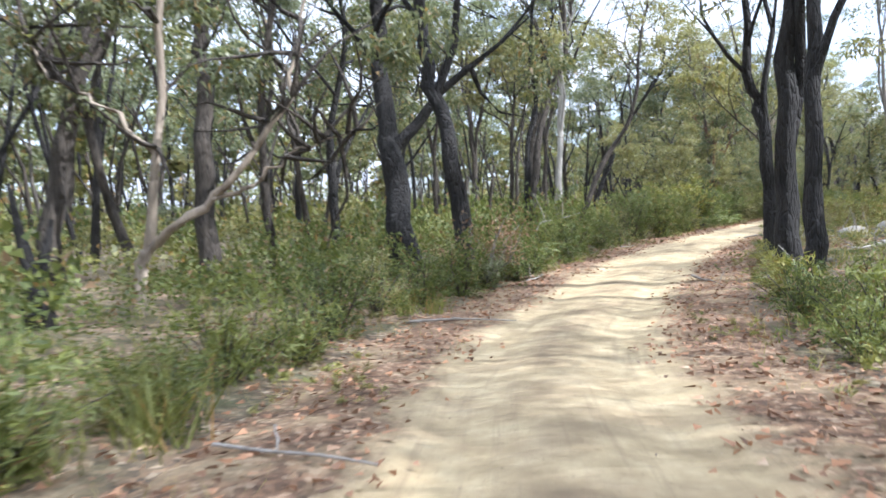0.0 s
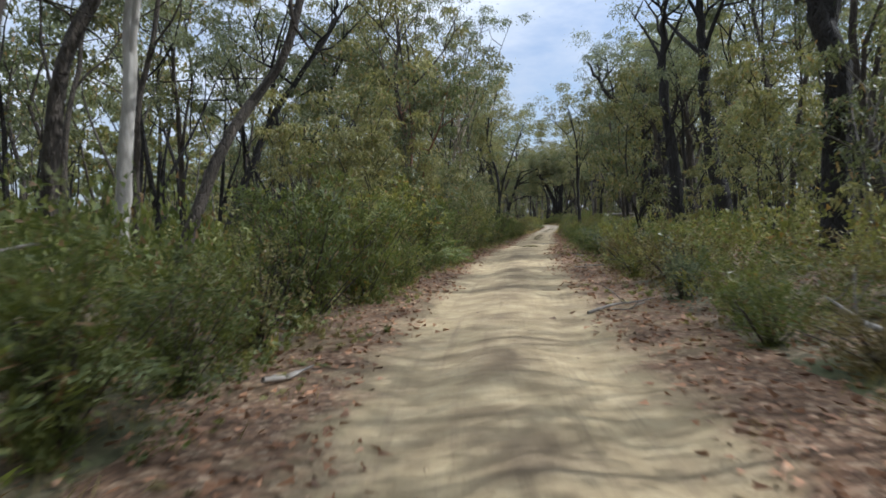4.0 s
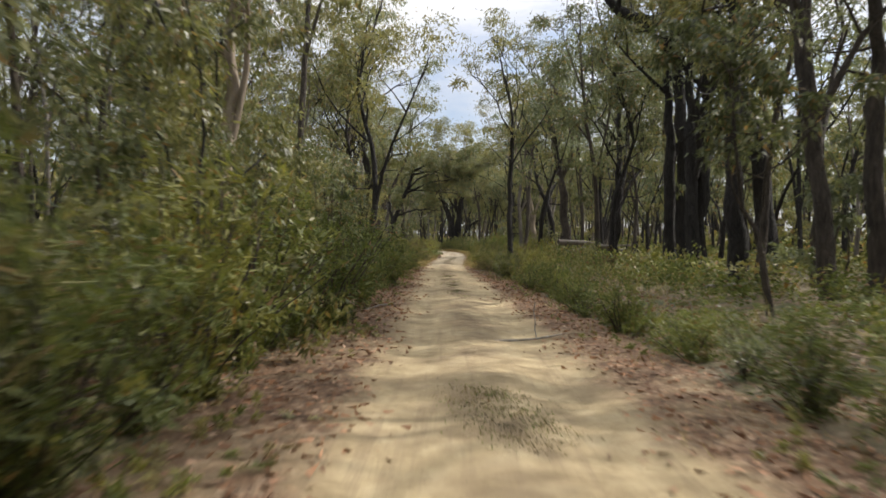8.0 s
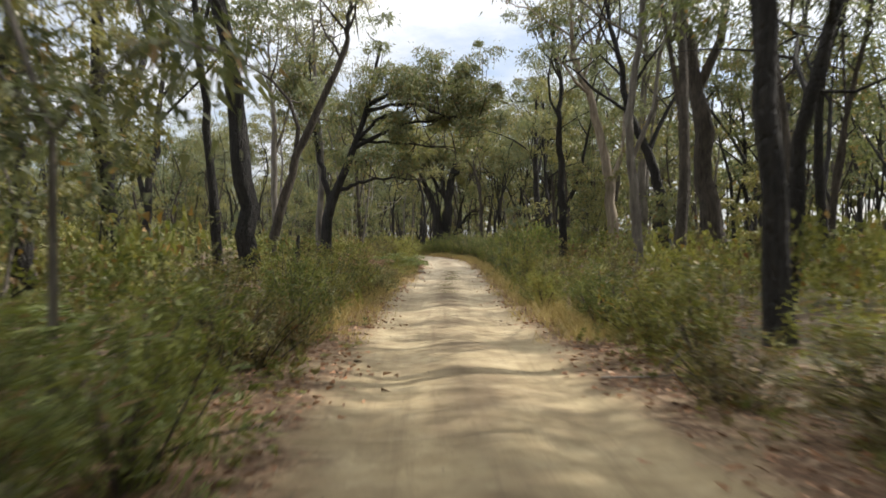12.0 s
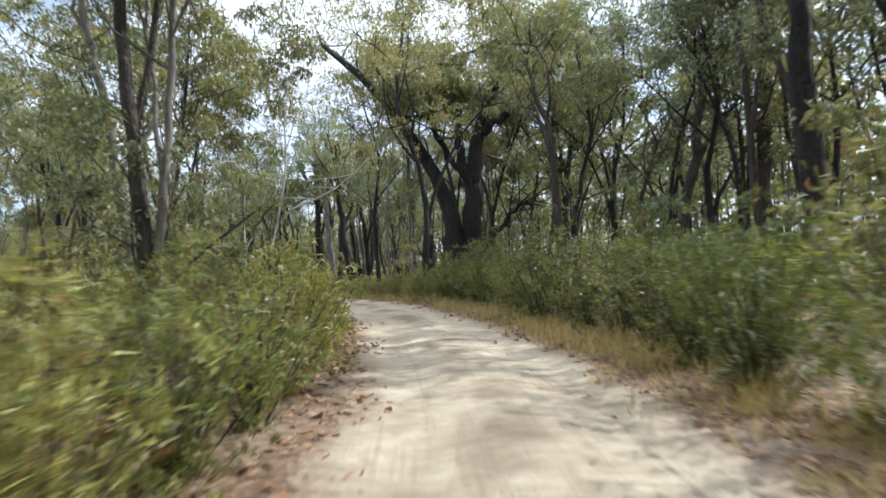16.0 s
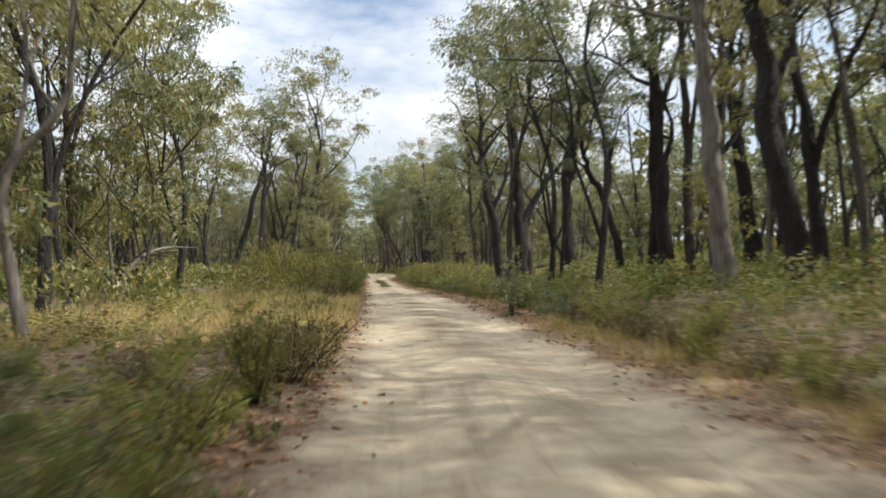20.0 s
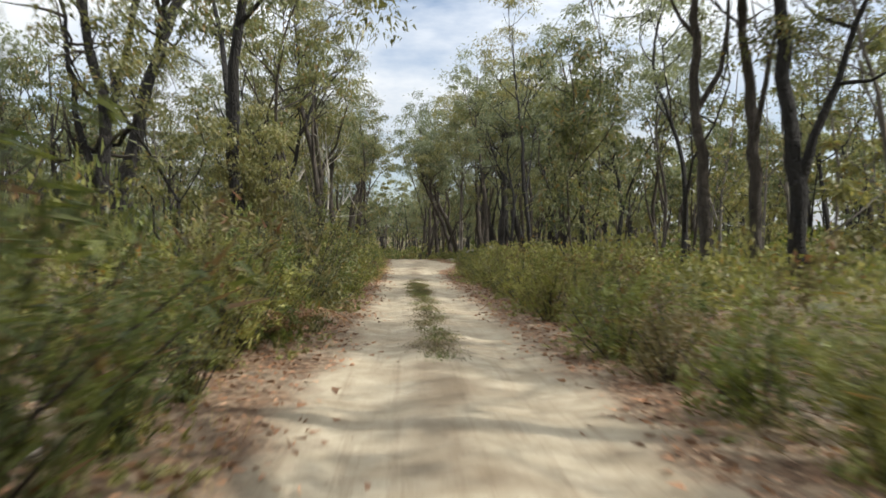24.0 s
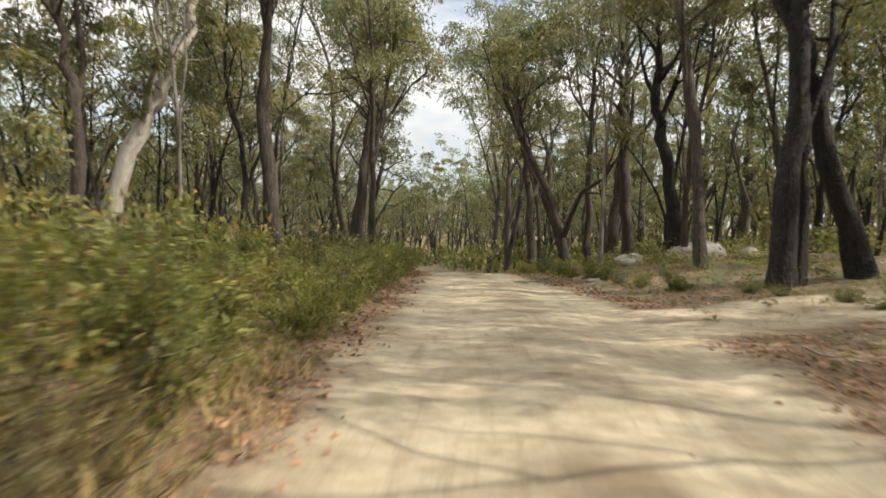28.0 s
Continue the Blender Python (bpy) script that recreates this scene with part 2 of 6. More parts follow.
def ground_material():
    m, n, l, b = material("forest_floor")
    pos = n.new("ShaderNodeTexCoord").outputs["Object"]
    a = noise_node(n, l, 5.0, 7.0, pos, 0.7)
    c = noise_node(n, l, 0.35, 4.0, pos)
    brown = ramp(n, l, a, [(0.3, (0.05, 0.035, 0.022)), (0.5, (0.12, 0.085, 0.05)), (0.7, (0.22, 0.16, 0.1))])
    green = ramp(n, l, a, [(0.3, (0.03, 0.04, 0.015)), (0.55, (0.08, 0.09, 0.035)), (0.75, (0.17, 0.15, 0.07))])
    g = n.new("ShaderNodeMapRange")
    g.inputs["From Min"].default_value, g.inputs["From Max"].default_value = 0.4, 0.6
    l.new(c, g.inputs["Value"])
    col = blend(n, l, g.outputs["Result"], brown, green)
    chips = n.new("ShaderNodeTexVoronoi")
    chips.inputs["Scale"].default_value = 17.0
    l.new(pos, chips.inputs["Vector"])
    tone = n.new("ShaderNodeSeparateXYZ")
    l.new(chips.outputs["Color"], tone.inputs["Vector"])
    scatter = ramp(n, l, tone.outputs["X"], [(0.1, (0.05, 0.036, 0.026)), (0.45, (0.15, 0.098, 0.062)), (0.75, (0.27, 0.16, 0.09)), (0.97, (0.42, 0.34, 0.24))])
    lie = n.new("ShaderNodeMapRange")
    lie.inputs["From Min"].default_value, lie.inputs["From Max"].default_value = 0.42, 0.58
    l.new(noise_node(n, l, 0.8, 5.0, pos, 0.65), lie.inputs["Value"])
    col = blend(n, l, mth(n, l, "MULTIPLY", lie.outputs["Result"], 0.85), col, scatter)
    l.new(col, b.inputs["Base Color"])
    b.inputs["Roughness"].default_value = 0.95
    bump(n, l, b, mth(n, l, "ADD", a, mth(n, l, "MULTIPLY", tone.outputs["Y"], 0.5)), 0.8, 0.06)
    return m


def plain_material(name, stops, scale, rough=0.9, depth=0.02):
    m, n, l, b = material(name)
    pos = n.new("ShaderNodeTexCoord").outputs["Object"]
    a = noise_node(n, l, scale, 8.0, pos, 0.65)
    isl = n.new("ShaderNodeNewGeometry").outputs["Random Per Island"]
    info = n.new("ShaderNodeObjectInfo").outputs["Random"]
    v = mth(n, l, "ADD", mth(n, l, "MULTIPLY", a, 0.6), mth(n, l, "ADD", mth(n, l, "MULTIPLY", isl, 0.3), mth(n, l, "MULTIPLY", info, 0.1)))
    l.new(ramp(n, l, v, stops), b.inputs["Base Color"])
    b.inputs["Roughness"].default_value = rough
    bump(n, l, b, a, 0.7, depth)
    return m


BARK = {
    "black": bark_material("charred_bark", (0.006, 0.0055, 0.0055), (0.046, 0.041, 0.037), 2.1, 0.08),
    "brown": bark_material("stringy_bark", (0.02, 0.0165, 0.013), (0.115, 0.094, 0.074), 1.8, 0.045),
    "grey": bark_material("grey_bark", (0.07, 0.06, 0.052), (0.25, 0.225, 0.195), 1.2, 0.012),
    "pale": bark_material("pale_tan_bark", (0.14, 0.11, 0.08), (0.42, 0.35, 0.27), 1.0, 0.01),
    "white": bark_material("white_gum_bark", (0.26, 0.24, 0.21), (0.6, 0.57, 0.52), 0.9, 0.008),
    "red": bark_material("reddish_bark", (0.08, 0.035, 0.022), (0.26, 0.13, 0.085), 1.4, 0.012),
}
LEAF_GUM = leaf_material("gum_leaves", (0.054, 0.068, 0.039), (0.131, 0.152, 0.078), (0.300, 0.295, 0.141), (0.3, 0.2, 0.09), 0.45, 0.42)
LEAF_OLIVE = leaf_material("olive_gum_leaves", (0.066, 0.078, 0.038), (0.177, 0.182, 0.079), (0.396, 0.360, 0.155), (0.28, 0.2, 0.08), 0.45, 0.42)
LEAF_GREY = leaf_material("grey_green_leaves", (0.077, 0.096, 0.061), (0.171, 0.196, 0.123), (0.341, 0.362, 0.218), None, 0.45, 0.42)
LEAF_SHRUB = leaf_material("heath_leaves", (0.043, 0.061, 0.020), (0.123, 0.152, 0.043), (0.275, 0.290, 0.080), (0.22, 0.14, 0.07), 0.4, 0.6)
LEAF_YELLOW = leaf_material("yellow_green_heath_leaves", (0.070, 0.084, 0.024), (0.205, 0.215, 0.06), (0.41, 0.385, 0.11), (0.33, 0.2, 0.06), 0.35, 0.6)
LEAF_GLOSSY = leaf_material("glossy_gum_leaves", (0.08, 0.095, 0.045), (0.2, 0.22, 0.11), (0.42, 0.43, 0.27), None, 0.3, 0.22)
LEAF_FERN = leaf_material("bracken_leaves", (0.062, 0.092, 0.035), (0.16, 0.2, 0.07), (0.31, 0.34, 0.13), (0.26, 0.16, 0.07), 0.38, 0.55)
LEAF_DRY = leaf_material("dry_rust_leaves", (0.12, 0.065, 0.04), (0.27, 0.15, 0.09), (0.45, 0.29, 0.18), None, 0.25, 0.7)
GRASS = leaf_material("dry_grass_blades", (0.102, 0.099, 0.032), (0.246, 0.225, 0.080), (0.522, 0.435, 0.189), None, 0.3, 0.7)
DRY_HEATH = leaf_material("dry_heath", (0.05, 0.042, 0.022), (0.105, 0.085, 0.045), (0.2, 0.165, 0.085), None, 0.2, 0.7)
LEAF_TAN = leaf_material("olive_brown_heath_leaves", (0.055, 0.05, 0.022), (0.145, 0.122, 0.052), (0.29, 0.235, 0.105), (0.2, 0.1, 0.05), 0.3, 0.65)
PAPERY = leaf_material("papery_petals", (0.55, 0.5, 0.4), (0.68, 0.64, 0.52), (0.8, 0.77, 0.68), None, 0.3, 0.6)
STRAW = leaf_material("straw_grass", (0.26, 0.19, 0.08), (0.5, 0.39, 0.17), (0.7, 0.57, 0.3), None, 0.3, 0.75)
LITTER = plain_material("fallen_leaves", [(0.25, (0.1, 0.066, 0.045)), (0.45, (0.25, 0.135, 0.075)), (0.6, (0.4, 0.215, 0.115)), (0.72, (0.5, 0.38, 0.26))], 3.0, 0.85, 0.004)
STONE = plain_material("granite", [(0.3, (0.1, 0.092, 0.082)), (0.5, (0.22, 0.203, 0.18)), (0.7, (0.36, 0.335, 0.295))], 4.0, 0.9, 0.02)
DEADWOOD = plain_material("weathered_dead_wood", [(0.3, (0.06, 0.052, 0.045)), (0.5, (0.2, 0.18, 0.155)), (0.7, (0.4, 0.37, 0.33))], 6.0, 0.9, 0.01)
SAND = sand_material()
FLOOR = ground_material()


# ---- mesh helpers ----
def mesh_from(name, verts, faces, mat, uv=None, smooth=False):
    """A mesh from arrays: faces is one (n, k) array of corner indices."""
    verts, faces = np.asarray(verts, np.float32), np.asarray(faces, np.int32)
    me = bpy.data.meshes.new(name)
    k = faces.shape[1]
    me.vertices.add(len(verts))
    me.vertices.foreach_set("co", verts.ravel())
    me.loops.add(faces.size)
    me.loops.foreach_set("vertex_index", faces.ravel())
    me.polygons.add(len(faces))
    me.polygons.foreach_set("loop_start", np.arange(0, faces.size, k, dtype=np.int32))
    if uv is not None:
        layer = me.uv_layers.new(name="UVMap")
        layer.data.foreach_set("uv", np.asarray(uv, np.float32)[faces.ravel()].ravel())
    if smooth:
        me.polygons.foreach_set("use_smooth", np.ones(len(faces), bool))
    me.materials.append(mat)
    me.update(calc_edges=True)
    me.validate()
    return me


def part(name, me, parent, label=""):
    ob = new(name, me)
    ob.parent = parent
    return tagged(ob, label)


def unit(v):
    return v / np.maximum(np.linalg.norm(v, axis=-1, keepdims=True), 1e-9)


def tube(points, radii, sides, rng, rough=0.0):
    """A tapered tube along points, closed at both ends by a small cap fan, as quads."""
    p, r = np.asarray(points, float), np.asarray(radii, float)
    t = unit(np.gradient(p, axis=0))
    ref = np.where(np.abs(t[:, :1]) > 0.8, [[0.0, 1.0, 0.0]], [[1.0, 0.0, 0.0]])
    a = unit(np.cross(t, ref))
    b = np.cross(t, a)
    ang = np.linspace(0, 2 * np.pi, sides, endpoint=False)
    lump = 1 + rough * rng.normal(size=(len(p), sides))
    ring = p[:, None] + (np.cos(ang)[None, :, None] * a[:, None] + np.sin(ang)[None, :, None] * b[:, None]) * (r[:, None] * lump)[..., None]
    k = np.arange(len(p) - 1)[:, None] * sides
    j = np.arange(sides)[None]
    j2 = (j + 1) % sides
    quads = np.stack([k + j, k + j2, k + sides + j2, k + sides + j], -1).reshape(-1, 4)
    return ring.reshape(-1, 3), quads


def merge(pieces):
    verts, faces, off = [], [], 0
    for v, q in pieces:
        verts.append(v)
        faces.append(q + off)
        off += len(v)
    return np.concatenate(verts), np.concatenate(faces)


def smooth_line(points, count):
    """Points along a Catmull-Rom line through the given ones."""
    p = np.asarray(points, float)
    p = np.vstack([2 * p[0] - p[1], p, 2 * p[-1] - p[-2]])
    u = np.linspace(0, len(p) - 3 - 1e-6, count)
    i = u.astype(int)
    f = (u - i)[:, None]
    a, b, c, d = p[i], p[i + 1], p[i + 2], p[i + 3]
    return 0.5 * (2 * b + (c - a) * f + (2 * a - 5 * b + 4 * c - d) * f**2 + (3 * b - a - 3 * c + d) * f**3)


def blades(centres, ways, length, width, rng):
    """Needle leaves: one slim triangle each."""
    n = len(centres)
    w = unit(ways)
    side = unit(np.cross(w, rng.normal(size=(n, 3)))) * (width * rng.uniform(0.35, 0.65, n))[:, None]
    v = np.stack([centres - side, centres + side, centres + w * (length * rng.uniform(0.6, 1.4, n))[:, None]], 1)
    return v.reshape(-1, 3), np.arange(3 * n).reshape(-1, 3)


def leaves(centres, ways, length, width, rng):
    """Lance-shaped leaves: one diamond each, from its stalk along its way."""
    n = len(centres)
    w = unit(ways)
    side = unit(np.cross(w, rng.normal(size=(n, 3))))
    ln = (length * rng.uniform(0.6, 1.35, n))[:, None]
    wd = (width * rng.uniform(0.7, 1.3, n))[:, None]
    bend = unit(np.cross(side, w)) * ln * 0.12
    v = np.stack([centres, centres + w * ln * 0.45 + side * wd * 0.5 + bend, centres + w * ln, centres + w * ln * 0.45 - side * wd * 0.5 + bend], 1)
    return v.reshape(-1, 3), np.arange(4 * n).reshape(-1, 4)


# ---- the plan: the track's wheel line and the lie of the land ----
TRACK = [(5.7, -17.3, -0.5), (3.7, -1.1, -0.69), (3.4, 2.9, -0.77), (3.5, 7.2, -0.95), (4.5, 11.9, -0.97), (6.3, 17.3, -0.83), (8.9, 23.6, -0.74),
         (12.6, 30.6, -0.66), (16.8, 38.3, -0.60), (21.3, 46.2, -0.60), (26.1, 53.9, -0.65), (30.7, 61.6, -0.61), (35.3, 69.3, -0.55),
         (40.0, 77.3, -0.54), (45.0, 85.6, -0.50), (50.3, 94.0, -0.40), (55.8, 102.1, -0.23), (61.1, 110.2, 0.0), (65.9, 118.8, 0.24),
         (69.8, 128.7, 0.38), (72.8, 139.6, 0.35), (74.7, 150.7, 0.24), (75.5, 161.3, 0.17), (75.8, 171.6, 0.08), (76.0, 181.8, -0.06),
         (75.9, 192.2, -0.18), (75.9, 203.0, -0.24), (75.9, 213.7, -0.28), (75.8, 224.4, -0.34), (75.7, 235.2, -0.39), (75.3, 262.0, -0.36), (74.9, 270.0, -0.44), (74.0, 280.0, -1.0), (72.0, 296.0, -2.0), (64.0, 326.0, -2.5), (44.0, 350.0, -2.5)]
LINE = smooth_line(TRACK, 1600)
STEP = np.r_[0, np.cumsum(np.hypot(*np.diff(LINE[:, :2], axis=0).T))]
LINE = np.stack([np.interp(np.arange(0, STEP[-1], 0.5), STEP, LINE[:, k]) for k in range(3)], 1)
AHEAD = unit(np.gradient(LINE[:, :2], axis=0))
START = 16.3  # metres of track behind the walk's start


def track_place(xy):
    """For points (n, 2): metres along the track from the walk's start, metres to the right of the wheel line, and the track's height."""
    xy = np.atleast_2d(np.asarray(xy, float))
    s, off, z = np.empty(len(xy)), np.empty(len(xy)), np.empty(len(xy))
    for a in range(0, len(xy), 4000):
        q = xy[a:a + 4000]
        d = ((q[:, None] - LINE[None, ::2, :2]) ** 2).sum(-1)
        k = d.argmin(1) * 2
        rel = q - LINE[k, :2]
        right = np.stack([AHEAD[k, 1], -AHEAD[k, 0]], 1)
        along = (rel * AHEAD[k]).sum(1)
        s[a:a + 4000] = k * 0.5 - START + along
        side = (rel * right).sum(1)
        off[a:a + 4000] = np.where(np.abs(along) > 2, np.sign(side + 1e-9) * np.hypot(*rel.T), side)
        kk = np.clip(k + along / 0.5, 0, len(LINE) - 1)
        z[a:a + 4000] = np.interp(kk, np.arange(len(LINE)), LINE[:, 2])
    return s, off, z


def chips(centres, length, rng):
    """Far leaves: one broad triangle each, turned at random."""
    n = len(centres)
    w, x = unit(rng.normal(size=(n, 3))), rng.normal(size=(n, 3))
    side = unit(np.cross(w, x)) * (length * rng.uniform(0.3, 0.55, n))[:, None]
    ln = (length * rng.uniform(0.7, 1.3, n))[:, None]
    v = np.stack([centres - w * ln * 0.5 - side, centres - w * ln * 0.4 + side, centres + w * ln * 0.6], 1)
    return v.reshape(-1, 3), np.arange(3 * n).reshape(-1, 3)


def centre(s):
    """How far right of the wheel line the middle of the sand lies."""
    return np.interp(s, [0, 40, 90, 150, 170, 190, 215, 240, 254, 262, 270, 280, 290], [0.5, 0.45, 0.6, 0.7, 0.95, 0.7, 0.5, 0.4, 0.55, 1.3, 1.4, 1.0, 0.6])


def half_width(s):
    return np.interp(s, [0, 50, 110, 145, 170, 200, 222, 240, 254, 262, 270, 280, 290, 300], [1.5, 1.6, 1.7, 1.6, 2.1, 2.05, 1.6, 1.65, 1.9, 2.9, 3.0, 2.7, 2.0, 1.9])


def waves(x, y):
    return (0.5 * np.sin(0.31 * x + 1.3) * np.sin(0.27 * y + 0.4) + 0.3 * np.sin(0.83 * x + 0.61 * y) + 0.2 * np.sin(1.37 * y - 0.9 * x + 2.0))


def land(xy):
    """Height of the ground: level with the track at its edge, a low bank beside it, then gently rising."""
    xy = np.atleast_2d(np.asarray(xy, float))
    s, off, z = track_place(xy)
    d = np.maximum(0.0, np.abs(off - centre(s)) - 1.3 * (half_width(s) - 1.6))
    bank = np.interp(d, [0, 1.9, 3.2, 5, 14, 60, 120, 260], [-0.12, -0.1, 0.06, 0.2, 0.5, 1.2, 4.0, 13.0])
    fade = np.interp(d, [2.5, 7], [0.0, 0.16])
    knoll = 0.95 * np.exp(-((xy[:, 0] - 89.0) / 7.0) ** 2 - ((xy[:, 1] - 263.0) / 9.0) ** 2)
    return z + bank + knoll + fade * waves(xy[:, 0], xy[:, 1])


def foot(xy):
    """Height of what one stands on: the ground, or the track's strip where it lies higher."""
    s, off, z = track_place(xy)
    u = np.abs(off - centre(s)) / (half_width(s) / 1.5)
    return np.maximum(land(xy), z + np.interp(u, [0, 0.8, 1.4, 1.9, 2.6, 3.4], [0.03, -0.04, 0.0, 0.02, 0.0, -0.2]) + np.where(u > 3.4, -9.0, 0.0))


def land_at(x, y):
    return float(land([(x, y)])[0])

# ---- ground and track ----
def axis(lo, hi, step, reach):
    mid = np.arange(lo, hi + step, step)
    out = np.cumsum(step * 1.5 ** np.arange(1, 16))
    out = out[out < reach]
    return np.r_[(lo - out)[::-1], mid, hi + step + out]


def build_ground():
    gx, gy = axis(-45.0, 145.0, 1.5, 2600.0), axis(-28.0, 360.0, 1.5, 2600.0)
    xx, yy = np.meshgrid(gx, gy, indexing="ij")
    xy = np.stack([xx.ravel(), yy.ravel()], 1)
    v = np.c_[xy, land(xy)]
    nx, ny = len(gx), len(gy)
    i, j = np.meshgrid(np.arange(nx - 1), np.arange(ny - 1), indexing="ij")
    a = (i * ny + j).ravel()
    ob = new("ground", mesh_from("ground", v, np.stack([a, a + ny, a + ny + 1, a + 1], 1), FLOOR, smooth=True))
    tagged(ob, "brown forest floor of leaf mould, sand and moss", "ground", kind="structure")


def build_track():
    """The sand track as a raised strip with two worn wheel ways, a centre ridge and crumbling edges."""
    s = np.arange(-14.0, 345.0, 0.3)
    k = (s + START) / 0.5
    base = np.stack([np.interp(k, np.arange(len(LINE)), LINE[:, c]) for c in range(3)], 1)
    dirn = np.stack([np.interp(k, np.arange(len(LINE)), AHEAD[:, c]) for c in range(2)], 1)
    right = np.stack([dirn[:, 1], -dirn[:, 0]], 1)
    u = np.r_[-3.4, -2.9, np.arange(-2.5, 2.51, 0.2), 2.9, 3.4]
    wide = half_width(s) / 1.5
    off = centre(s)[:, None] + u[None] * wide[:, None]
    xy = base[:, None, :2] + right[:, None] * off[..., None]
    ways = -0.045 * (np.exp(-((u - 0.8) / 0.32) ** 2) + np.exp(-((u + 0.8) / 0.32) ** 2)) + 0.03 * np.exp(-(u / 0.35) ** 2)
    edge = np.interp(np.abs(u), [1.4, 1.9, 2.6, 3.4], [0.0, 0.02, 0.0, -0.2])
    rut = 0.011 * np.sin(s * 2.1 + 1.7 * np.sin(s * 0.37))[:, None] * np.exp(-((np.abs(u) - 0.8) / 0.5) ** 2)[None]
    lump = 0.016 * waves(xy[..., 0] * 6, xy[..., 1] * 6) + 0.012 * waves(xy[..., 0] * 15 + 3.0, xy[..., 1] * 15)
    z = base[:, 2][:, None] + ways[None] + edge[None] + rut + lump
    v = np.concatenate([xy, z[..., None]], -1).reshape(-1, 3)
    uv = np.stack([np.broadcast_to(u[None], z.shape), np.broadcast_to(s[:, None], z.shape)], -1).reshape(-1, 2)
    m = len(u)
    i, j = np.meshgrid(np.arange(len(s) - 1), np.arange(m - 1), indexing="ij")
    a = (i * m + j).ravel()
    ob = new("road", mesh_from("road", v, np.stack([a, a + 1, a + m + 1, a + m], 1), SAND, uv, True))
    tagged(ob, "pale sandy bush track with worn wheel ruts and leaf litter edges", "dirt road", kind="structure")


build_ground()
build_track()


# ---- trees ----
HEROES = []


def limb_line(start, way, length, rng, rise, kinks=5):
    pts, d = [np.array(start, float)], unit(np.asarray(way, float))
    for _ in range(kinks):
        d = unit(d + rng.normal(0, 0.22, 3) + np.array([0, 0, rise]))
        pts.append(pts[-1] + d * length / kinks)
    return np.array(pts)


def leaf_heads(rng, heads, count, reach, per_clump, droop):
    """Leaves gathered in dense domed clumps about the heads of the crown: roots and ways."""
    pick = heads[np.arange(count) % len(heads)] + rng.normal(0, 0.4 * reach, (count, 3)) * [1, 1, 0.85]
    size = (rng.uniform(0.35, 1.0, (count, 1, 1)) * 0.8 * reach) * np.array([1.0, 1.0, 0.62])
    way = unit(rng.normal(0, 1, (count, per_clump, 3)) + [0, 0, 0.45])
    q = way * rng.uniform(0.35, 1.0, (count, per_clump, 1)) ** 0.6 * size
    q *= np.where(rng.random((count, per_clump, 1)) < 0.16, rng.uniform(1.0, 2.1, (count, per_clump, 1)), 1.0)
    ws = q / size * 0.4 + rng.normal(0, 0.4, q.shape) + [0, 0, -droop]
    return (pick[:, None] + q).reshape(-1, 3), ws.reshape(-1, 3)


def tree_shape(rng, trunk, radius, height, crown_from, limbs, clumps, per_clump, leaf, droop=0.6, spread=1.0, sides=11, twigs=True):
    """Trunk line, rising limbs and leaf clumps of one gum; returns trunk, limb and leaf geometry."""
    trunk = np.asarray(trunk, float)
    n = max(7, int(height * (1.9 if sides > 8 else 1.2 if sides > 5 else 0.55)))
    line = smooth_line(trunk, n)
    line[1:-1, :2] += rng.normal(0, radius * 0.2, (n - 2, 2))
    frac = np.linspace(0, 1, n)
    rad = radius * (1 - 0.8 * frac) * (1 + 0.28 * np.exp(-frac * n * 0.9))
    trunk_geo = tube(line, rad, sides, rng, 0.08 if sides > 8 else 0.05)
    wood, heads = [], []
    for k in range(limbs):
        f = crown_from * rng.uniform(0.4, 0.85) if k == 0 else crown_from + (0.94 - crown_from) * (k + rng.uniform(0.0, 0.9)) / limbs
        i = min(int(f * (n - 1)), n - 2)
        ang = k * 2.4 + rng.uniform(-0.7, 0.7)
        out = np.array([math.cos(ang), math.sin(ang), 2.8 if k == 0 else rng.uniform(0.5, 1.5)])
        length = height * rng.uniform(0.24, 0.42) * spread * (1.15 - 0.75 * (f - crown_from)) * (1.35 if k == 0 else 1.0)
        pl = limb_line(line[i], out, length, rng, 0.14)
        one = [tube(pl, np.linspace(rad[i] * (0.68 if k == 0 else 0.55), 0.018, len(pl)), 5, rng)]
        heads.append(pl[-1])
        if twigs:
            for q in (2, 3, 4):
                tw = limb_line(pl[q], unit(rng.normal(0, 1, 3) + np.array([0, 0, 0.7])), length * 0.42, rng, 0.1, 3)
                one.append(tube(tw, np.linspace(rad[i] * 0.22 + 0.012, 0.008, len(tw)), 4, rng))
                if q > 2 or rng.random() < 0.5:
                    heads.append(tw[-1])
        else:
            heads.append(pl[3] + rng.normal(0, 0.5, 3))
        wood.append(merge(one))
    heads.append(line[-1])
    heads = np.array(heads)
    high = heads[heads[:, 2] > crown_from * 0.75 * height]
    heads = high if len(high) > 3 else heads
    cs, ws = leaf_heads(rng, heads, clumps, min(1.3, 0.35 + height * 0.075), per_clump, droop)
    leaf_geo = chips(cs, leaf[0], rng) if sides < 4 else blades(cs, ws, leaf[0], leaf[1], rng)
    return trunk_geo, wood, leaf_geo


def make_tree(name, shape, bark, leaf_mat, label, group=""):
    trunk_geo, wood, leaf_geo = shape
    tree = new(name)
    tree.empty_display_size = 0.2
    tagged(tree, label, "tree", group)
    part("trunk", mesh_from("trunk", *trunk_geo, bark, smooth=True), tree)
    for limb in wood:
        part("limb", mesh_from("limb", *limb, bark, smooth=True), tree)
    part("crown", mesh_from("crown", *leaf_geo, leaf_mat), tree)
    return tree


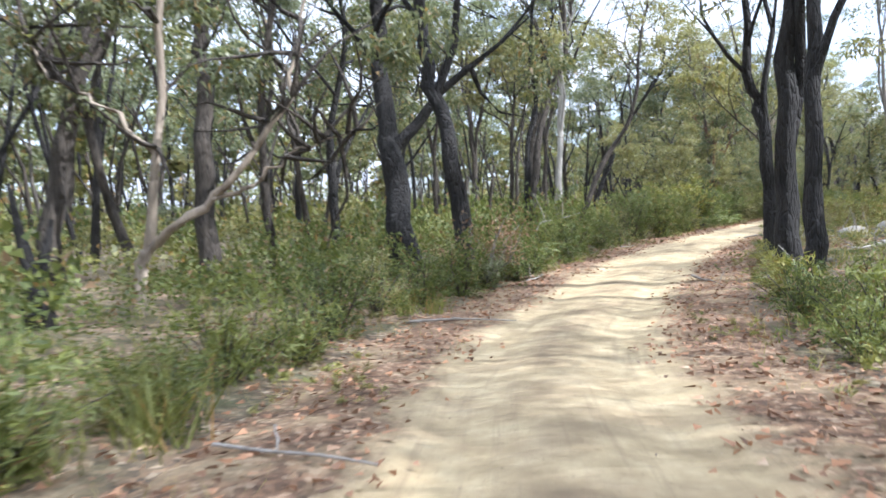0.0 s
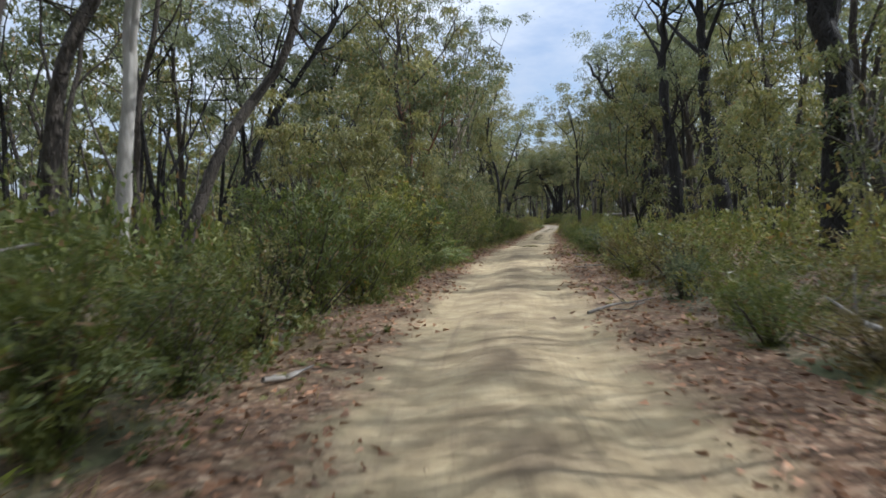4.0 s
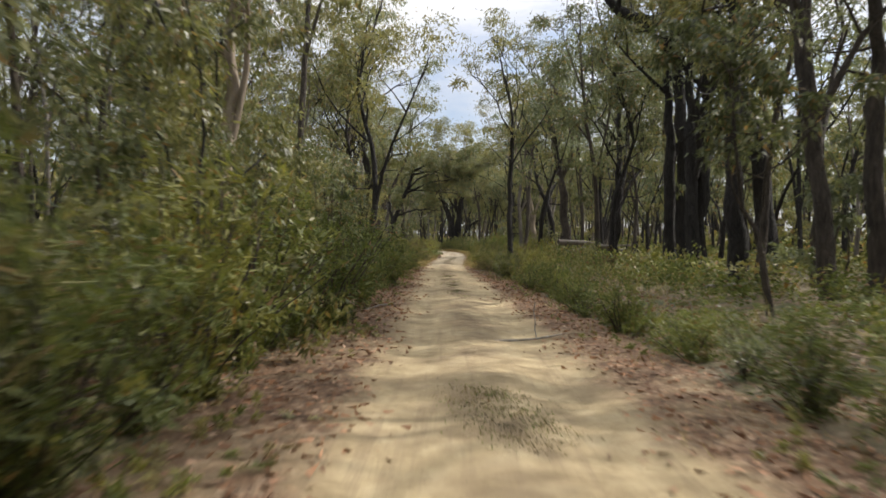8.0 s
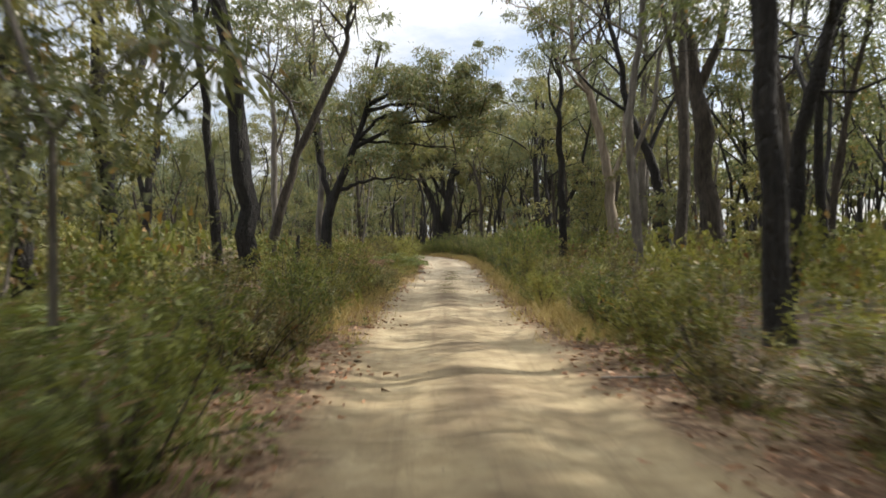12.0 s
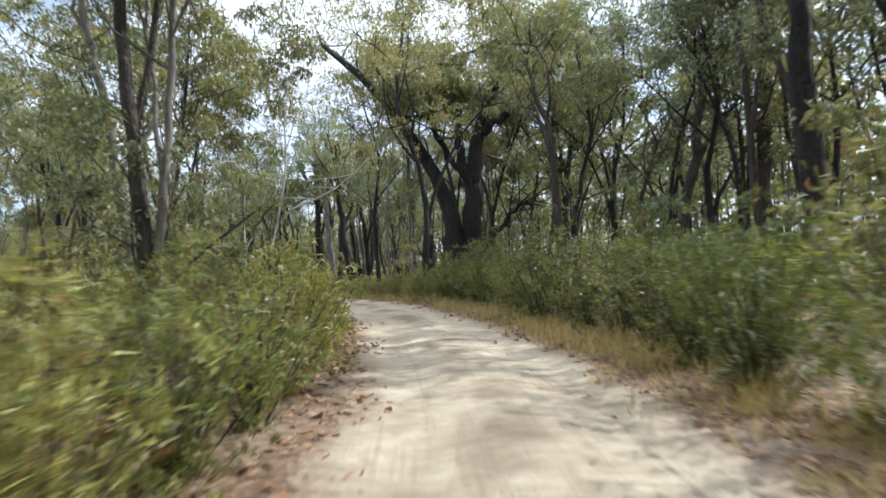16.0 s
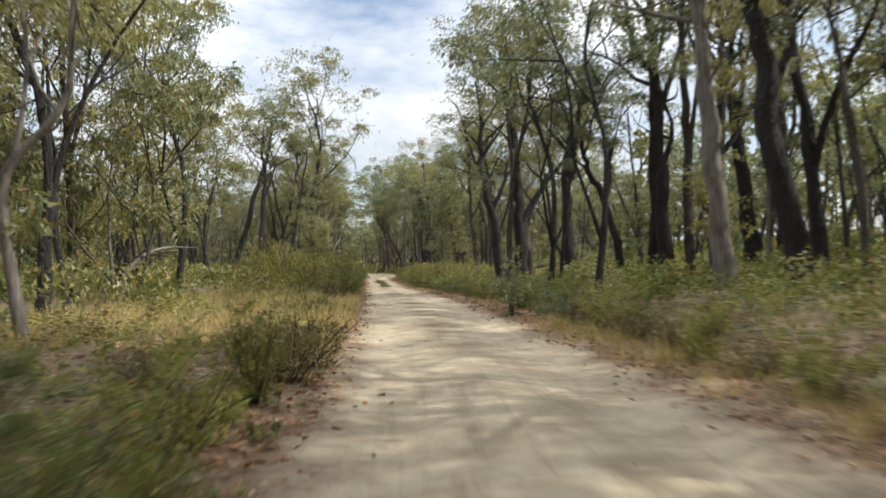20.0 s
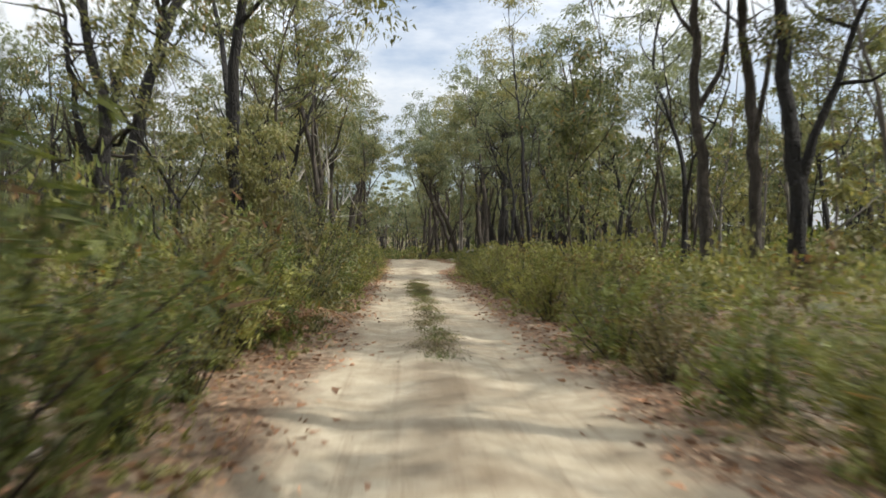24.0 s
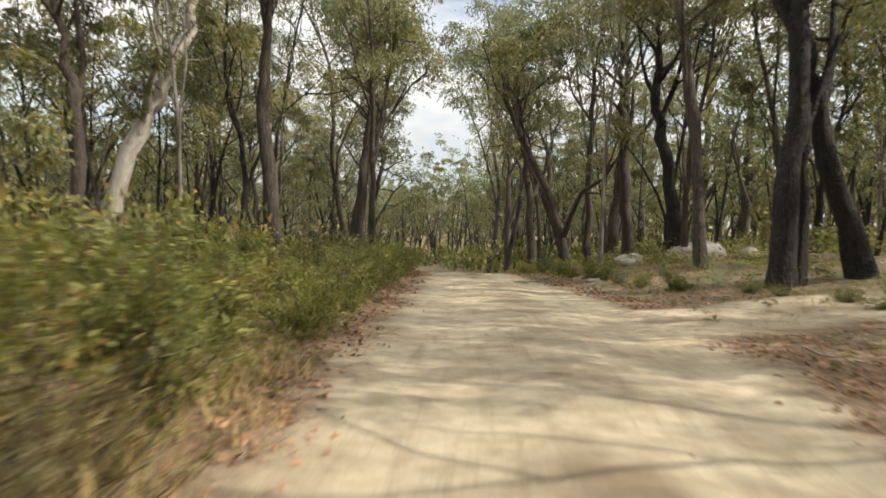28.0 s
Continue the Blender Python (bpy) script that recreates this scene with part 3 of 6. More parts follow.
BARK_WORDS = {"black": "charred black", "brown": "dark brown stringy", "grey": "smooth grey", "pale": "pale tan", "white": "smooth white", "red": "reddish-brown"}


def gum(kind, x, y, radius, bends, height=0.0, leafy=1.0, crown_from=0.42):
    """A gum tree whose trunk leans through the given bends (metres from its foot)."""
    rng = np.random.default_rng(int(abs(x) * 131 + abs(y) * 17) + 5)
    z = land_at(x, y)
    pts = [np.array([0.0, 0.0, -0.25])] + [np.array(b, float) for b in bends]
    tall = height or max(pts[-1][2] + rng.uniform(2.0, 4.0), rng.uniform(10.5, 14.5) if radius > 0.11 else rng.uniform(4.5, 7.0))
    way = unit(pts[-1] - pts[-2])
    way = unit(way * np.array([0.6, 0.6, 1.0]) + np.array([0, 0, 0.5]))
    last = pts[-1]
    while last[2] < tall - 1.0:
        last = last + way * 2.2 + np.append(rng.normal(0, 0.22, 2), 0)
        pts.append(last)
    big = min(1.0, radius / 0.2)
    shape = tree_shape(rng, pts, radius, tall, crown_from, 6 + int(3 * big), int((18 + 18 * big) * leafy), 150, (0.185, 0.07))
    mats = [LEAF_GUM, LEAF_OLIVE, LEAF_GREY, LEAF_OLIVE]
    tilt = math.hypot(pts[-1][0], pts[-1][1]) / pts[-1][2]
    stand = "leaning" if tilt > 0.16 else "upright"
    size = "thick" if radius > 0.27 else ("slender" if radius < 0.16 else "tall")
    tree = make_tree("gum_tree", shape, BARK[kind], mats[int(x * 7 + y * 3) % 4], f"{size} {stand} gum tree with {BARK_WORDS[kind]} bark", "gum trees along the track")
    tree.location = (x, y, z)
    HEROES.append((x, y, radius))
    return tree


gum("brown", -5.5, 10.6, 0.22, [(0.6, 0.4, 3.5), (1.2, 0.7, 6.2)])
gum("brown", -4.0, 14.4, 0.25, [(0.0, 0.4, 4.5), (0.0, 0.6, 7.2)])
gum("black", 0.55, 16.3, 0.37, [(-0.3, 0.5, 2.9), (-0.5, 0.9, 4.4), (-0.6, 1.2, 7.4)])
gum("black", 2.3, 15.2, 0.23, [(-0.4, 0.2, 3.5), (-0.8, 0.4, 5.0), (-0.9, 0.5, 6.9)])
gum("white", 5.2, 33.1, 0.18, [(0.4, 0.6, 5.6), (0.8, 1.1, 11.2)])
gum("brown", 3.6, 34.0, 0.20, [(0.6, 0.5, 4.9), (1.6, 0.8, 7.2)])
gum("brown", 6.1, 33.0, 0.14, [(1.4, 0.5, 3.2), (2.8, 0.8, 5.2)])
gum("brown", 3.8, 26.7, 0.16, [(0.7, 0.5, 4.8), (1.7, 0.9, 7.3)])
gum("black", 9.65, 16.3, 0.18, [(-0.0, 0.1, 2.0), (-0.1, 0.3, 3.6), (-0.3, 0.4, 4.6)])
gum("black", 8.9, 13.2, 0.24, [(0.0, 0.0, 2.0), (0.1, 0.0, 5.0)])
gum("black", 8.5, 11.2, 0.17, [(0.1, 0.0, 1.8), (0.2, 0.1, 4.6)])
gum("black", 19.6, 27.7, 0.3, [(0.1, 0.2, 4.2), (-0.2, 0.5, 6.1)])
gum("brown", 11.2, 19.6, 0.05, [(-0.2, 0.2, 1.7), (-0.4, 0.4, 2.7)], 6.0, 0.3, 0.6)
gum("brown", 3.1, 27.1, 0.11, [(0.1, 0.3, 3.8), (0.3, 0.3, 5.5)])
gum("black", 3.7, 26.9, 0.13, [(0.2, 0.2, 3.8), (0.6, 0.3, 5.5)])
gum("brown", 1.3, 29.7, 0.15, [(0.1, 0.3, 4.1), (0.0, 0.4, 6.1)])
gum("black", 8.0, 49.3, 0.20, [(2.6, -0.3, 5.9), (5.3, -0.9, 9.9)])
gum("black", 31.4, 46.3, 0.36, [(-0.1, 0.1, 3.4), (-0.5, 0.3, 8.1)])
gum("black", 32.3, 44.0, 0.42, [(-0.3, 0.1, 3.0), (-0.8, 0.4, 6.5)])
gum("brown", 39.0, 55.8, 0.23, [(-0.6, 0.4, 4.8), (-0.9, 0.6, 7.3)])
gum("black", 45.1, 64.9, 0.35, [(0.3, -0.1, 5.9), (0.3, -0.1, 9.4)])
gum("brown", 15.6, 44.8, 0.16, [(0.0, 0.0, 3.3), (0.0, 0.0, 4.9)])
gum("red", 15.8, 44.7, 0.08, [(0.0, 0.0, 3.3), (0.1, -0.0, 4.9)])
gum("brown", 29.6, 70.5, 0.13, [(0.3, -0.2, 7.4), (0.5, -0.2, 12.6)])
gum("pale", 24.6, 62.9, 0.23, [(0.5, -0.3, 1.9), (0.7, -0.4, 4.6), (0.8, -0.5, 7.2)])
gum("brown", 24.6, 67.6, 0.20, [(-0.4, 0.2, 3.9), (-1.0, 0.6, 6.9)])
gum("black", 50.4, 69.7, 0.41, [(-0.1, 0.1, 5.7), (-0.6, 0.4, 11.9)])
gum("black", 40.0, 59.3, 0.30, [(-0.2, 0.1, 4.1), (-0.3, 0.2, 7.0)])
gum("black", 48.5, 63.6, 0.42, [(-0.5, 0.3, 4.3), (-1.5, 0.9, 8.2), (-2.8, 1.7, 10.1), (-5.7, 3.5, 11.2)])
gum("brown", 34.4, 54.5, 0.07, [(-0.3, 0.2, 1.7), (-0.6, 0.4, 2.4)])
gum("brown", 44.2, 59.1, 0.25, [(-0.1, 0.1, 4.3), (-0.5, 0.3, 8.2)])
gum("brown", 40.6, 55.5, 0.26, [(-0.1, 0.1, 5.3), (-0.3, 0.2, 8.3)])
gum("black", 46.5, 67.2, 0.30, [(-0.2, 0.1, 4.4), (-0.3, 0.2, 8.2)])
gum("black", 44.8, 64.7, 0.29, [(-0.1, 0.1, 4.6), (-0.2, 0.1, 7.1)])
gum("black", 47.0, 99.7, 0.34, [(-0.3, 0.2, 5.0), (-0.9, 0.6, 9.7), (-1.1, 0.7, 12.9)])
gum("black", 46.2, 100.4, 0.16, [(-0.5, 0.3, 6.3), (-0.8, 0.5, 9.7)])
gum("brown", 49.6, 106.3, 0.22, [(1.2, -0.9, 4.8), (2.7, -2.1, 9.0)])
gum("pale", 66.6, 101.7, 0.30, [(-0.7, 0.4, 6.6), (-1.8, 1.2, 10.7)])
gum("brown", 65.0, 94.6, 0.42, [(-0.9, 0.6, 7.6), (-1.6, 1.1, 12.3), (-2.2, 1.5, 15.5)])
gum("black", 53.8, 78.1, 0.27, [(0.2, -0.2, 4.5), (0.1, -0.2, 8.3)])
gum("brown", 58.2, 83.5, 0.23, [(0.7, -0.6, 4.0), (1.9, -1.4, 6.7)])
gum("black", 66.2, 105.1, 0.24, [(-0.1, 0.1, 2.9), (-0.2, 0.1, 5.7)])
gum("brown", 38.4, 88.0, 0.17, [(-0.1, 0.0, 4.8), (0.6, -0.5, 6.8)])
gum("grey", 54.5, 118.3, 0.22, [(-0.2, 0.1, 6.3), (-0.3, 0.0, 8.9), (-0.4, 0.1, 10.0)])
gum("grey", 55.8, 115.0, 0.20, [(0.1, -0.2, 5.8), (-0.1, -0.1, 8.3)])
gum("grey", 68.3, 101.6, 0.28, [(0.1, -0.1, 4.1), (-0.0, -0.1, 8.7)])
gum("black", 66.2, 98.2, 0.27, [(-0.3, 0.2, 3.3), (-0.8, 0.6, 5.4), (-1.5, 1.1, 7.4)])
gum("brown", 93.5, 131.3, 0.42, [(0.5, -0.7, 15.3), (0.9, -1.1, 21.3)])
gum("brown", 87.7, 132.1, 0.31, [(1.0, -0.9, 7.2), (1.8, -1.6, 12.5)])
gum("brown", 104.1, 182.4, 0.42, [(-0.3, 0.0, 8.4), (-1.1, 0.6, 12.8)])
gum("brown", 80.2, 131.7, 0.2, [(-0.2, -0.0, 4.6), (-0.4, -0.0, 6.8)])
gum("grey", 63.4, 126.8, 0.12, [(-0.7, 0.2, 5.0), (-1.0, 0.3, 6.7), (-1.5, 0.5, 9.5)], leafy=1.8, crown_from=0.3)
gum("brown", 63.2, 124.2, 0.16, [(-0.3, -0.0, 4.1), (-0.5, -0.0, 6.7)])
gum("grey", 63.1, 124.2, 0.1, [(0.4, -0.4, 4.1), (0.5, -0.7, 7.3)], leafy=1.8, crown_from=0.3)
gum("black", 76.2, 118.6, 0.30, [(-0.2, -0.0, 3.9), (-0.5, -0.1, 7.3), (-0.5, -0.1, 8.9)])
gum("black", 74.8, 116.0, 0.20, [(-0.0, -0.1, 2.1), (-0.0, -0.1, 2.9)])
gum("grey", 60.1, 134.1, 0.12, [(0.2, -0.3, 7.0), (0.2, -0.4, 8.2)])
gum("black", 94.6, 183.5, 0.42, [(-0.7, -0.1, 6.9), (-1.1, -0.1, 10.6)])
gum("black", 90.9, 180.5, 0.31, [(0.2, -0.3, 5.7), (0.3, -0.6, 9.9)])
gum("black", 90.9, 187.1, 0.42, [(0.1, -0.3, 6.3), (-0.1, -0.6, 14.3)])
gum("black", 90.1, 200.4, 0.42, [(-0.1, -0.3, 7.5), (0.1, -0.5, 9.8)])
gum("black", 84.9, 193.7, 0.42, [(-0.3, -0.2, 5.9), (-0.7, -0.3, 11.0)])
gum("brown", 96.0, 183.3, 0.27, [(0.1, -0.3, 6.0), (0.0, -0.4, 9.6)])
gum("brown", 87.1, 157.2, 0.20, [(0.1, -0.3, 5.8), (-0.1, -0.4, 8.7)])
gum("brown", 68.8, 152.2, 0.20, [(0.9, -0.5, 3.8), (1.3, -0.7, 5.2), (1.0, -0.7, 8.1)])
gum("black", 90.2, 183.8, 0.38, [(-0.4, -0.1, 6.2), (-0.5, -0.1, 10.2), (-1.6, -0.0, 12.2)])
gum("brown", 91.3, 183.7, 0.26, [(-0.0, -0.1, 7.6), (-0.2, -0.2, 12.5)])
gum("grey", 86.9, 172.5, 0.34, [(-0.4, -0.0, 5.5), (-0.7, -0.1, 9.1)])
gum("black", 87.7, 169.4, 0.40, [(-0.8, 0.0, 4.0), (-1.3, 0.0, 7.4), (-1.5, 0.0, 9.1)])
gum("black", 91.4, 173.9, 0.27, [(-0.4, -0.1, 5.7), (-0.9, -0.0, 8.9)])
gum("grey", 57.6, 92.4, 0.17, [(-0.1, 0.1, 2.5), (-0.3, 0.25, 5.4), (0.1, 0.1, 8.0)])
gum("grey", 68.9, 163.2, 0.10, [(-0.4, 0.0, 2.5), (0.0, -0.1, 3.3), (0.7, -0.1, 4.2), (0.9, -0.2, 5.6)])
gum("black", 83.4, 192.7, 0.33, [(-0.4, -0.0, 3.2), (-1.0, -0.0, 6.3)])
gum("brown", 86.0, 195.8, 0.24, [(-0.4, -0.0, 4.1), (-0.8, -0.0, 9.0), (-0.9, -0.0, 12.7)])
gum("black", 89.0, 186.4, 0.22, [(-1.1, -0.0, 4.3), (-1.9, -0.0, 5.8), (-2.3, -0.0, 7.3)])
gum("black", 66.4, 206.4, 0.25, [(0.4, 0.0, 6.1), (0.6, 0.0, 8.5)])
gum("black", 60.4, 226.4, 0.32, [(3.0, -0.1, 9.9), (4.2, -0.1, 13.7), (4.5, -0.1, 15.7)])
gum("brown", 86.5, 212.5, 0.24, [(-0.1, 0.0, 4.4), (-0.6, 0.1, 9.8)])
gum("black", 86.8, 210.5, 0.28, [(-0.3, 0.0, 4.1), (-0.7, 0.1, 8.5)])
gum("brown", 85.2, 212.6, 0.20, [(-0.3, 0.0, 3.3), (-0.5, 0.1, 5.9)])
gum("black", 92.4, 212.2, 0.22, [(-0.3, 0.1, 5.8), (-0.8, 0.1, 9.8)])
gum("grey", 89.5, 210.3, 0.10, [(-0.5, 0.1, 4.5), (-1.2, 0.1, 7.1)])
gum("black", 85.0, 227.1, 0.14, [(-0.1, -0.0, 3.6), (-0.3, -0.0, 4.8)], 8.0, 2.2, 0.22)
gum("brown", 71.2, 234.5, 0.18, [(-1.5, -0.1, 8.1), (-2.1, -0.1, 10.7)])
gum("black", 65.9, 234.7, 0.20, [(0.3, 0.0, 2.6), (1.0, 0.1, 3.5), (2.7, 0.2, 5.7)])
gum("black", 65.6, 242.7, 0.22, [(-0.1, 0.1, 5.5), (-0.3, 0.1, 8.1)])
gum("brown", 69.7, 240.1, 0.25, [(-0.0, 0.1, 4.7), (-0.1, 0.1, 7.2)])
gum("white", 70.1, 240.1, 0.10, [(0.1, 0.0, 3.3), (0.2, 0.1, 5.9)])
gum("black", 88.9, 251.2, 0.26, [(-0.6, 0.0, 4.7), (-1.9, 0.1, 9.5)])
gum("black", 83.6, 233.5, 0.15, [(-0.4, 0.0, 2.9), (-0.7, 0.1, 5.8)])
gum("brown", 70.0, 270.0, 0.26, [(0.3, 0.0, 5.0), (0.6, 0.0, 8.0)], 12.5, 2.2, 0.35)
gum("brown", 79.5, 274.0, 0.25, [(-0.4, 0.0, 5.0), (-1.0, 0.0, 9.0)], 14.0, 2.0, 0.38)
gum("black", 84.3, 254.1, 0.33, [(0.3, 0.0, 4.5), (0.4, 0.1, 8.3)])
gum("black", 86.8, 254.5, 0.33, [(-1.1, -0.0, 3.7), (-1.8, -0.0, 6.4), (-2.2, -0.0, 8.5)])
gum("black", 84.8, 254.2, 0.20, [(0.1, 0.0, 2.9), (0.1, 0.0, 4.6)])
gum("brown", 84.4, 271.9, 0.33, [(-0.3, 0.0, 4.7), (-0.5, 0.1, 8.6)])
gum("black", 85.0, 265.7, 0.33, [(-0.5, 0.0, 4.2), (-1.1, 0.0, 7.4)])
gum("brown", 81.0, 270.8, 0.27, [(-1.0, -0.0, 3.6), (-3.3, -0.0, 8.6)])
gum("brown", 82.0, 270.8, 0.21, [(-0.0, 0.0, 5.5), (0.1, 0.1, 9.9)])
gum("brown", 83.0, 282.6, 0.35, [(-2.1, -0.0, 5.5), (-3.2, -0.0, 7.5)])
gum("brown", 79.1, 291.1, 0.28, [(-0.1, 0.0, 3.9), (-0.1, 0.1, 6.7)])
gum("white", 62.1, 259.2, 0.35, [(1.7, 0.1, 4.7), (2.7, 0.1, 6.6), (3.6, 0.2, 9.6)])
gum("brown", 68.9, 259.5, 0.29, [(-0.7, 0.0, 6.0), (-0.6, 0.1, 8.5)])
gum("brown", 64.4, 254.8, 0.22, [(-0.3, 0.0, 4.2), (-0.5, 0.0, 5.9)])
gum("brown", 84.9, 280.3, 0.41, [(0.9, 0.1, 6.6), (1.1, 0.1, 12.5)])
gum("brown", 94.6, 292.8, 0.42, [(0.8, 0.1, 8.1), (1.3, 0.2, 16.7)])
gum("brown", 98.5, 293.0, 0.42, [(0.5, 0.1, 8.2), (0.8, 0.2, 15.3)])
gum("brown", 67.8, 280.8, 0.31, [(0.7, 0.1, 6.3), (2.1, 0.2, 10.9)])


def limbed_gum(x, y, size, arms, label, seed, low, bark, clumps):
    """A gum whose trunks and heavy limbs follow given lines (metres from its foot)."""
    rng = np.random.default_rng(seed)
    tree = tagged(new("gum_tree"), label, "tree", "gum trees along the track")
    tree.location, tree.scale = (x, y, land_at(x, y)), (size, size, size)
    tips = []
    for kind, r, pts in arms:
        line = smooth_line(pts, 16)
        line[2:] += rng.normal(0, 0.05, (14, 3))
        part(kind, mesh_from(kind, *tube(line, np.linspace(r, r * 0.22, 16), 11, rng, 0.07), BARK[bark], smooth=True), tree)
        twigs = []
        for i in range(8, 16):
            for _ in range(2):
                tw = limb_line(line[i], rng.normal(0, 1, 3) + np.array([0, 0, 0.5]), rng.uniform(0.9, 2.4), rng, 0.08, 4)
                twigs.append(tube(tw, np.linspace(0.05, 0.01, len(tw)), 4, rng))
                tips += [tw[-1], tw[-2]]
        part("twig_spray", mesh_from("twig_spray", *merge(twigs), BARK["brown"]), tree)
    tips = np.array([q for q in tips if q[2] > low])
    heads = tips[rng.permutation(len(tips))[:max(8, clumps // 4)]]
    q, ways = leaf_heads(rng, heads, clumps, 1.0, 170, 0.6)
    part("crown", mesh_from("crown", *blades(q, ways, 0.17, 0.07, rng), LEAF_GUM), tree)
    HEROES.append((x, y, 0.8))


def sideways(kx, ky):
    """Points given by metres to the side, up and deep, turned into the plan."""
    return lambda side, up, deep=0.0: (side * kx, side * ky + deep, up)


at = sideways(0.9, -0.42)
limbed_gum(83.1, 143.5, 1.45, [
    ("trunk", 0.46, [at(-0.25, -0.2), at(-0.3, 1.6), at(-0.42, 3.0), at(-0.85, 4.4), at(-1.8, 6.2, 0.2), at(-3.3, 8.3, 0.4), at(-5.2, 10.2, 0.5)]),
    ("trunk", 0.48, [at(0.26, -0.2), at(0.32, 2.0), at(0.45, 3.6), at(0.68, 5.2), at(1.2, 6.9, 0.3), at(2.0, 8.6, 0.5), at(2.7, 11.0, 0.6)]),
    ("limb", 0.25, [at(0.5, 3.8), at(0.05, 5.2), at(-0.1, 7.0, -0.3), at(0.1, 9.4, -0.5)]),
    ("limb", 0.17, [at(0.4, 4.4), at(-0.5, 5.4), at(-1.6, 6.9, -0.4), at(-2.7, 6.7, -0.6)]),
    ("limb", 0.15, [at(0.5, 0.9), at(1.6, 2.3), at(2.3, 3.2), at(3.3, 3.5, 0.4)]),
    ("limb", 0.2, [at(1.0, 6.3), at(2.2, 7.2), at(3.6, 8.6, 0.4), at(5.0, 9.4, 0.5)]),
], "massive charred black gum tree forking low into heavy limbs", 77, 7.0, "black", 120)
at = sideways(0.82, -0.57)
limbed_gum(55.8, 114.0, 1.0, [
    ("trunk", 0.36, [at(0, -0.2), at(0.2, 2.4), at(0.75, 4.2), at(1.7, 6.6), at(2.5, 9.0), at(3.2, 12.5)]),
    ("trunk", 0.2, [at(0.3, 2.9), at(0.0, 4.6), at(-0.5, 6.6), at(-0.7, 9.0), at(-1.0, 12.0)]),
    ("limb", 0.13, [at(0.75, 4.0), at(2.0, 4.5), at(3.8, 4.8, 0.3), at(5.6, 4.6, 0.4)]),
    ("limb", 0.12, [at(1.9, 7.0), at(3.2, 8.2), at(4.6, 8.6, 0.4), at(6.0, 9.4, 0.8)]),
    ("limb", 0.14, [at(1.7, 6.5), at(3.4, 7.4, -0.3), at(5.6, 8.0, -0.5), at(8.2, 8.2, -0.6)]),
    ("limb", 0.14, [at(2.5, 9.0), at(4.8, 10.0, 0.5), at(7.4, 10.4, 0.8), at(10.2, 9.6, 1.0)]),
    ("limb", 0.12, [at(2.4, 8.6), at(4.2, 8.8, -1.0), at(6.2, 8.0, -1.6), at(8.0, 7.0, -2.0)]),
    ("limb", 0.1, [at(1.9, 7.0), at(4.0, 6.9, 0.8), at(6.4, 6.8, 1.4), at(8.8, 6.6, 1.6)]),
], "charred black gum leaning over the scrub with a long level branch", 78, 5.4, "black", 280)

at = sideways(0.992, 0.123)
limbed_gum(-3.2, 10.0, 1.0, [
    ("trunk", 0.13, [at(0, -0.2), at(0.12, 0.7), at(0.25, 1.2), at(0.55, 2.5), at(0.85, 5.0), at(1.0, 7.2), at(1.2, 9.6)]),
    ("limb", 0.1, [at(0.2, 1.1), at(0.9, 1.6), at(1.55, 2.05), at(2.1, 2.7), at(2.9, 3.7), at(3.2, 4.7), at(3.6, 6.6)]),
    ("limb", 0.05, [at(1.5, 2.0), at(2.3, 2.3, 0.2), at(3.1, 2.9, 0.3), at(4.0, 3.1, 0.3)]),
    ("limb", 0.05, [at(0.6, 2.8), at(0.0, 3.6, -0.3), at(-0.9, 4.2, -0.4), at(-1.5, 5.2, -0.4)]),
], "leaning pale tan gum forking near the ground into crooked limbs", 79, 4.3, "pale", 26)

at = sideways(1.0, -0.05)
limbed_gum(67.9, 210.6, 1.0, [
    ("trunk", 0.21, [at(0, -0.2), at(-0.02, 2.4), at(0.0, 4.6), at(-0.3, 6.0), at(-0.75, 7.8), at(-1.0, 9.8), at(-1.5, 12.0)]),
    ("trunk", 0.13, [at(0.02, 4.3), at(0.35, 5.4), at(0.8, 7.7), at(1.2, 9.6), at(1.3, 11.8)]),
    ("trunk", 0.18, [at(0.3, -0.2), at(0.5, 2.4), at(0.95, 4.6), at(1.35, 6.6), at(1.6, 8.0), at(2.2, 11.0)]),
    ("trunk", 0.12, [at(-0.15, -0.2), at(-0.3, 2.4), at(-0.75, 4.8), at(-1.0, 6.4), at(-1.2, 7.8), at(-2.0, 10.5)]),
    ("limb", 0.08, [at(0.95, 4.6), at(0.4, 4.0, 0.2), at(-0.5, 3.7, 0.3), at(-1.4, 3.4, 0.3)]),
], "black-stemmed gum rising in several stems from one foot", 80, 6.6, "black", 34)

# woodland behind: a few tree forms, the nearer ones as trees of their own, the rest joined
FOREST_KINDS = ["brown", "black", "brown", "black", "grey", "black", "brown", "black"]


def forest_shapes(count, limbs, clumps, per, leaf, tall, radius, sides, twigs, base_seed, low=(0.46, 0.64), lean_by=0.1):
    out = []
    for k in range(count):
        rng = np.random.default_rng(base_seed + k)
        h = rng.uniform(*tall)
        lean = rng.normal(0, lean_by, 2) * h
        pts = [(0, 0, -0.3), (*(lean * 0.25 + rng.normal(0, 0.3, 2)), h * 0.35), (*(lean * 0.6 + rng.normal(0, 0.55, 2)), h * 0.68), (*lean, h)]
        out.append((FOREST_KINDS[k % len(FOREST_KINDS)], tree_shape(rng, pts, rng.uniform(*radius), h, rng.uniform(*low), limbs, clumps, per, leaf, sides=sides, twigs=twigs)))
    return out


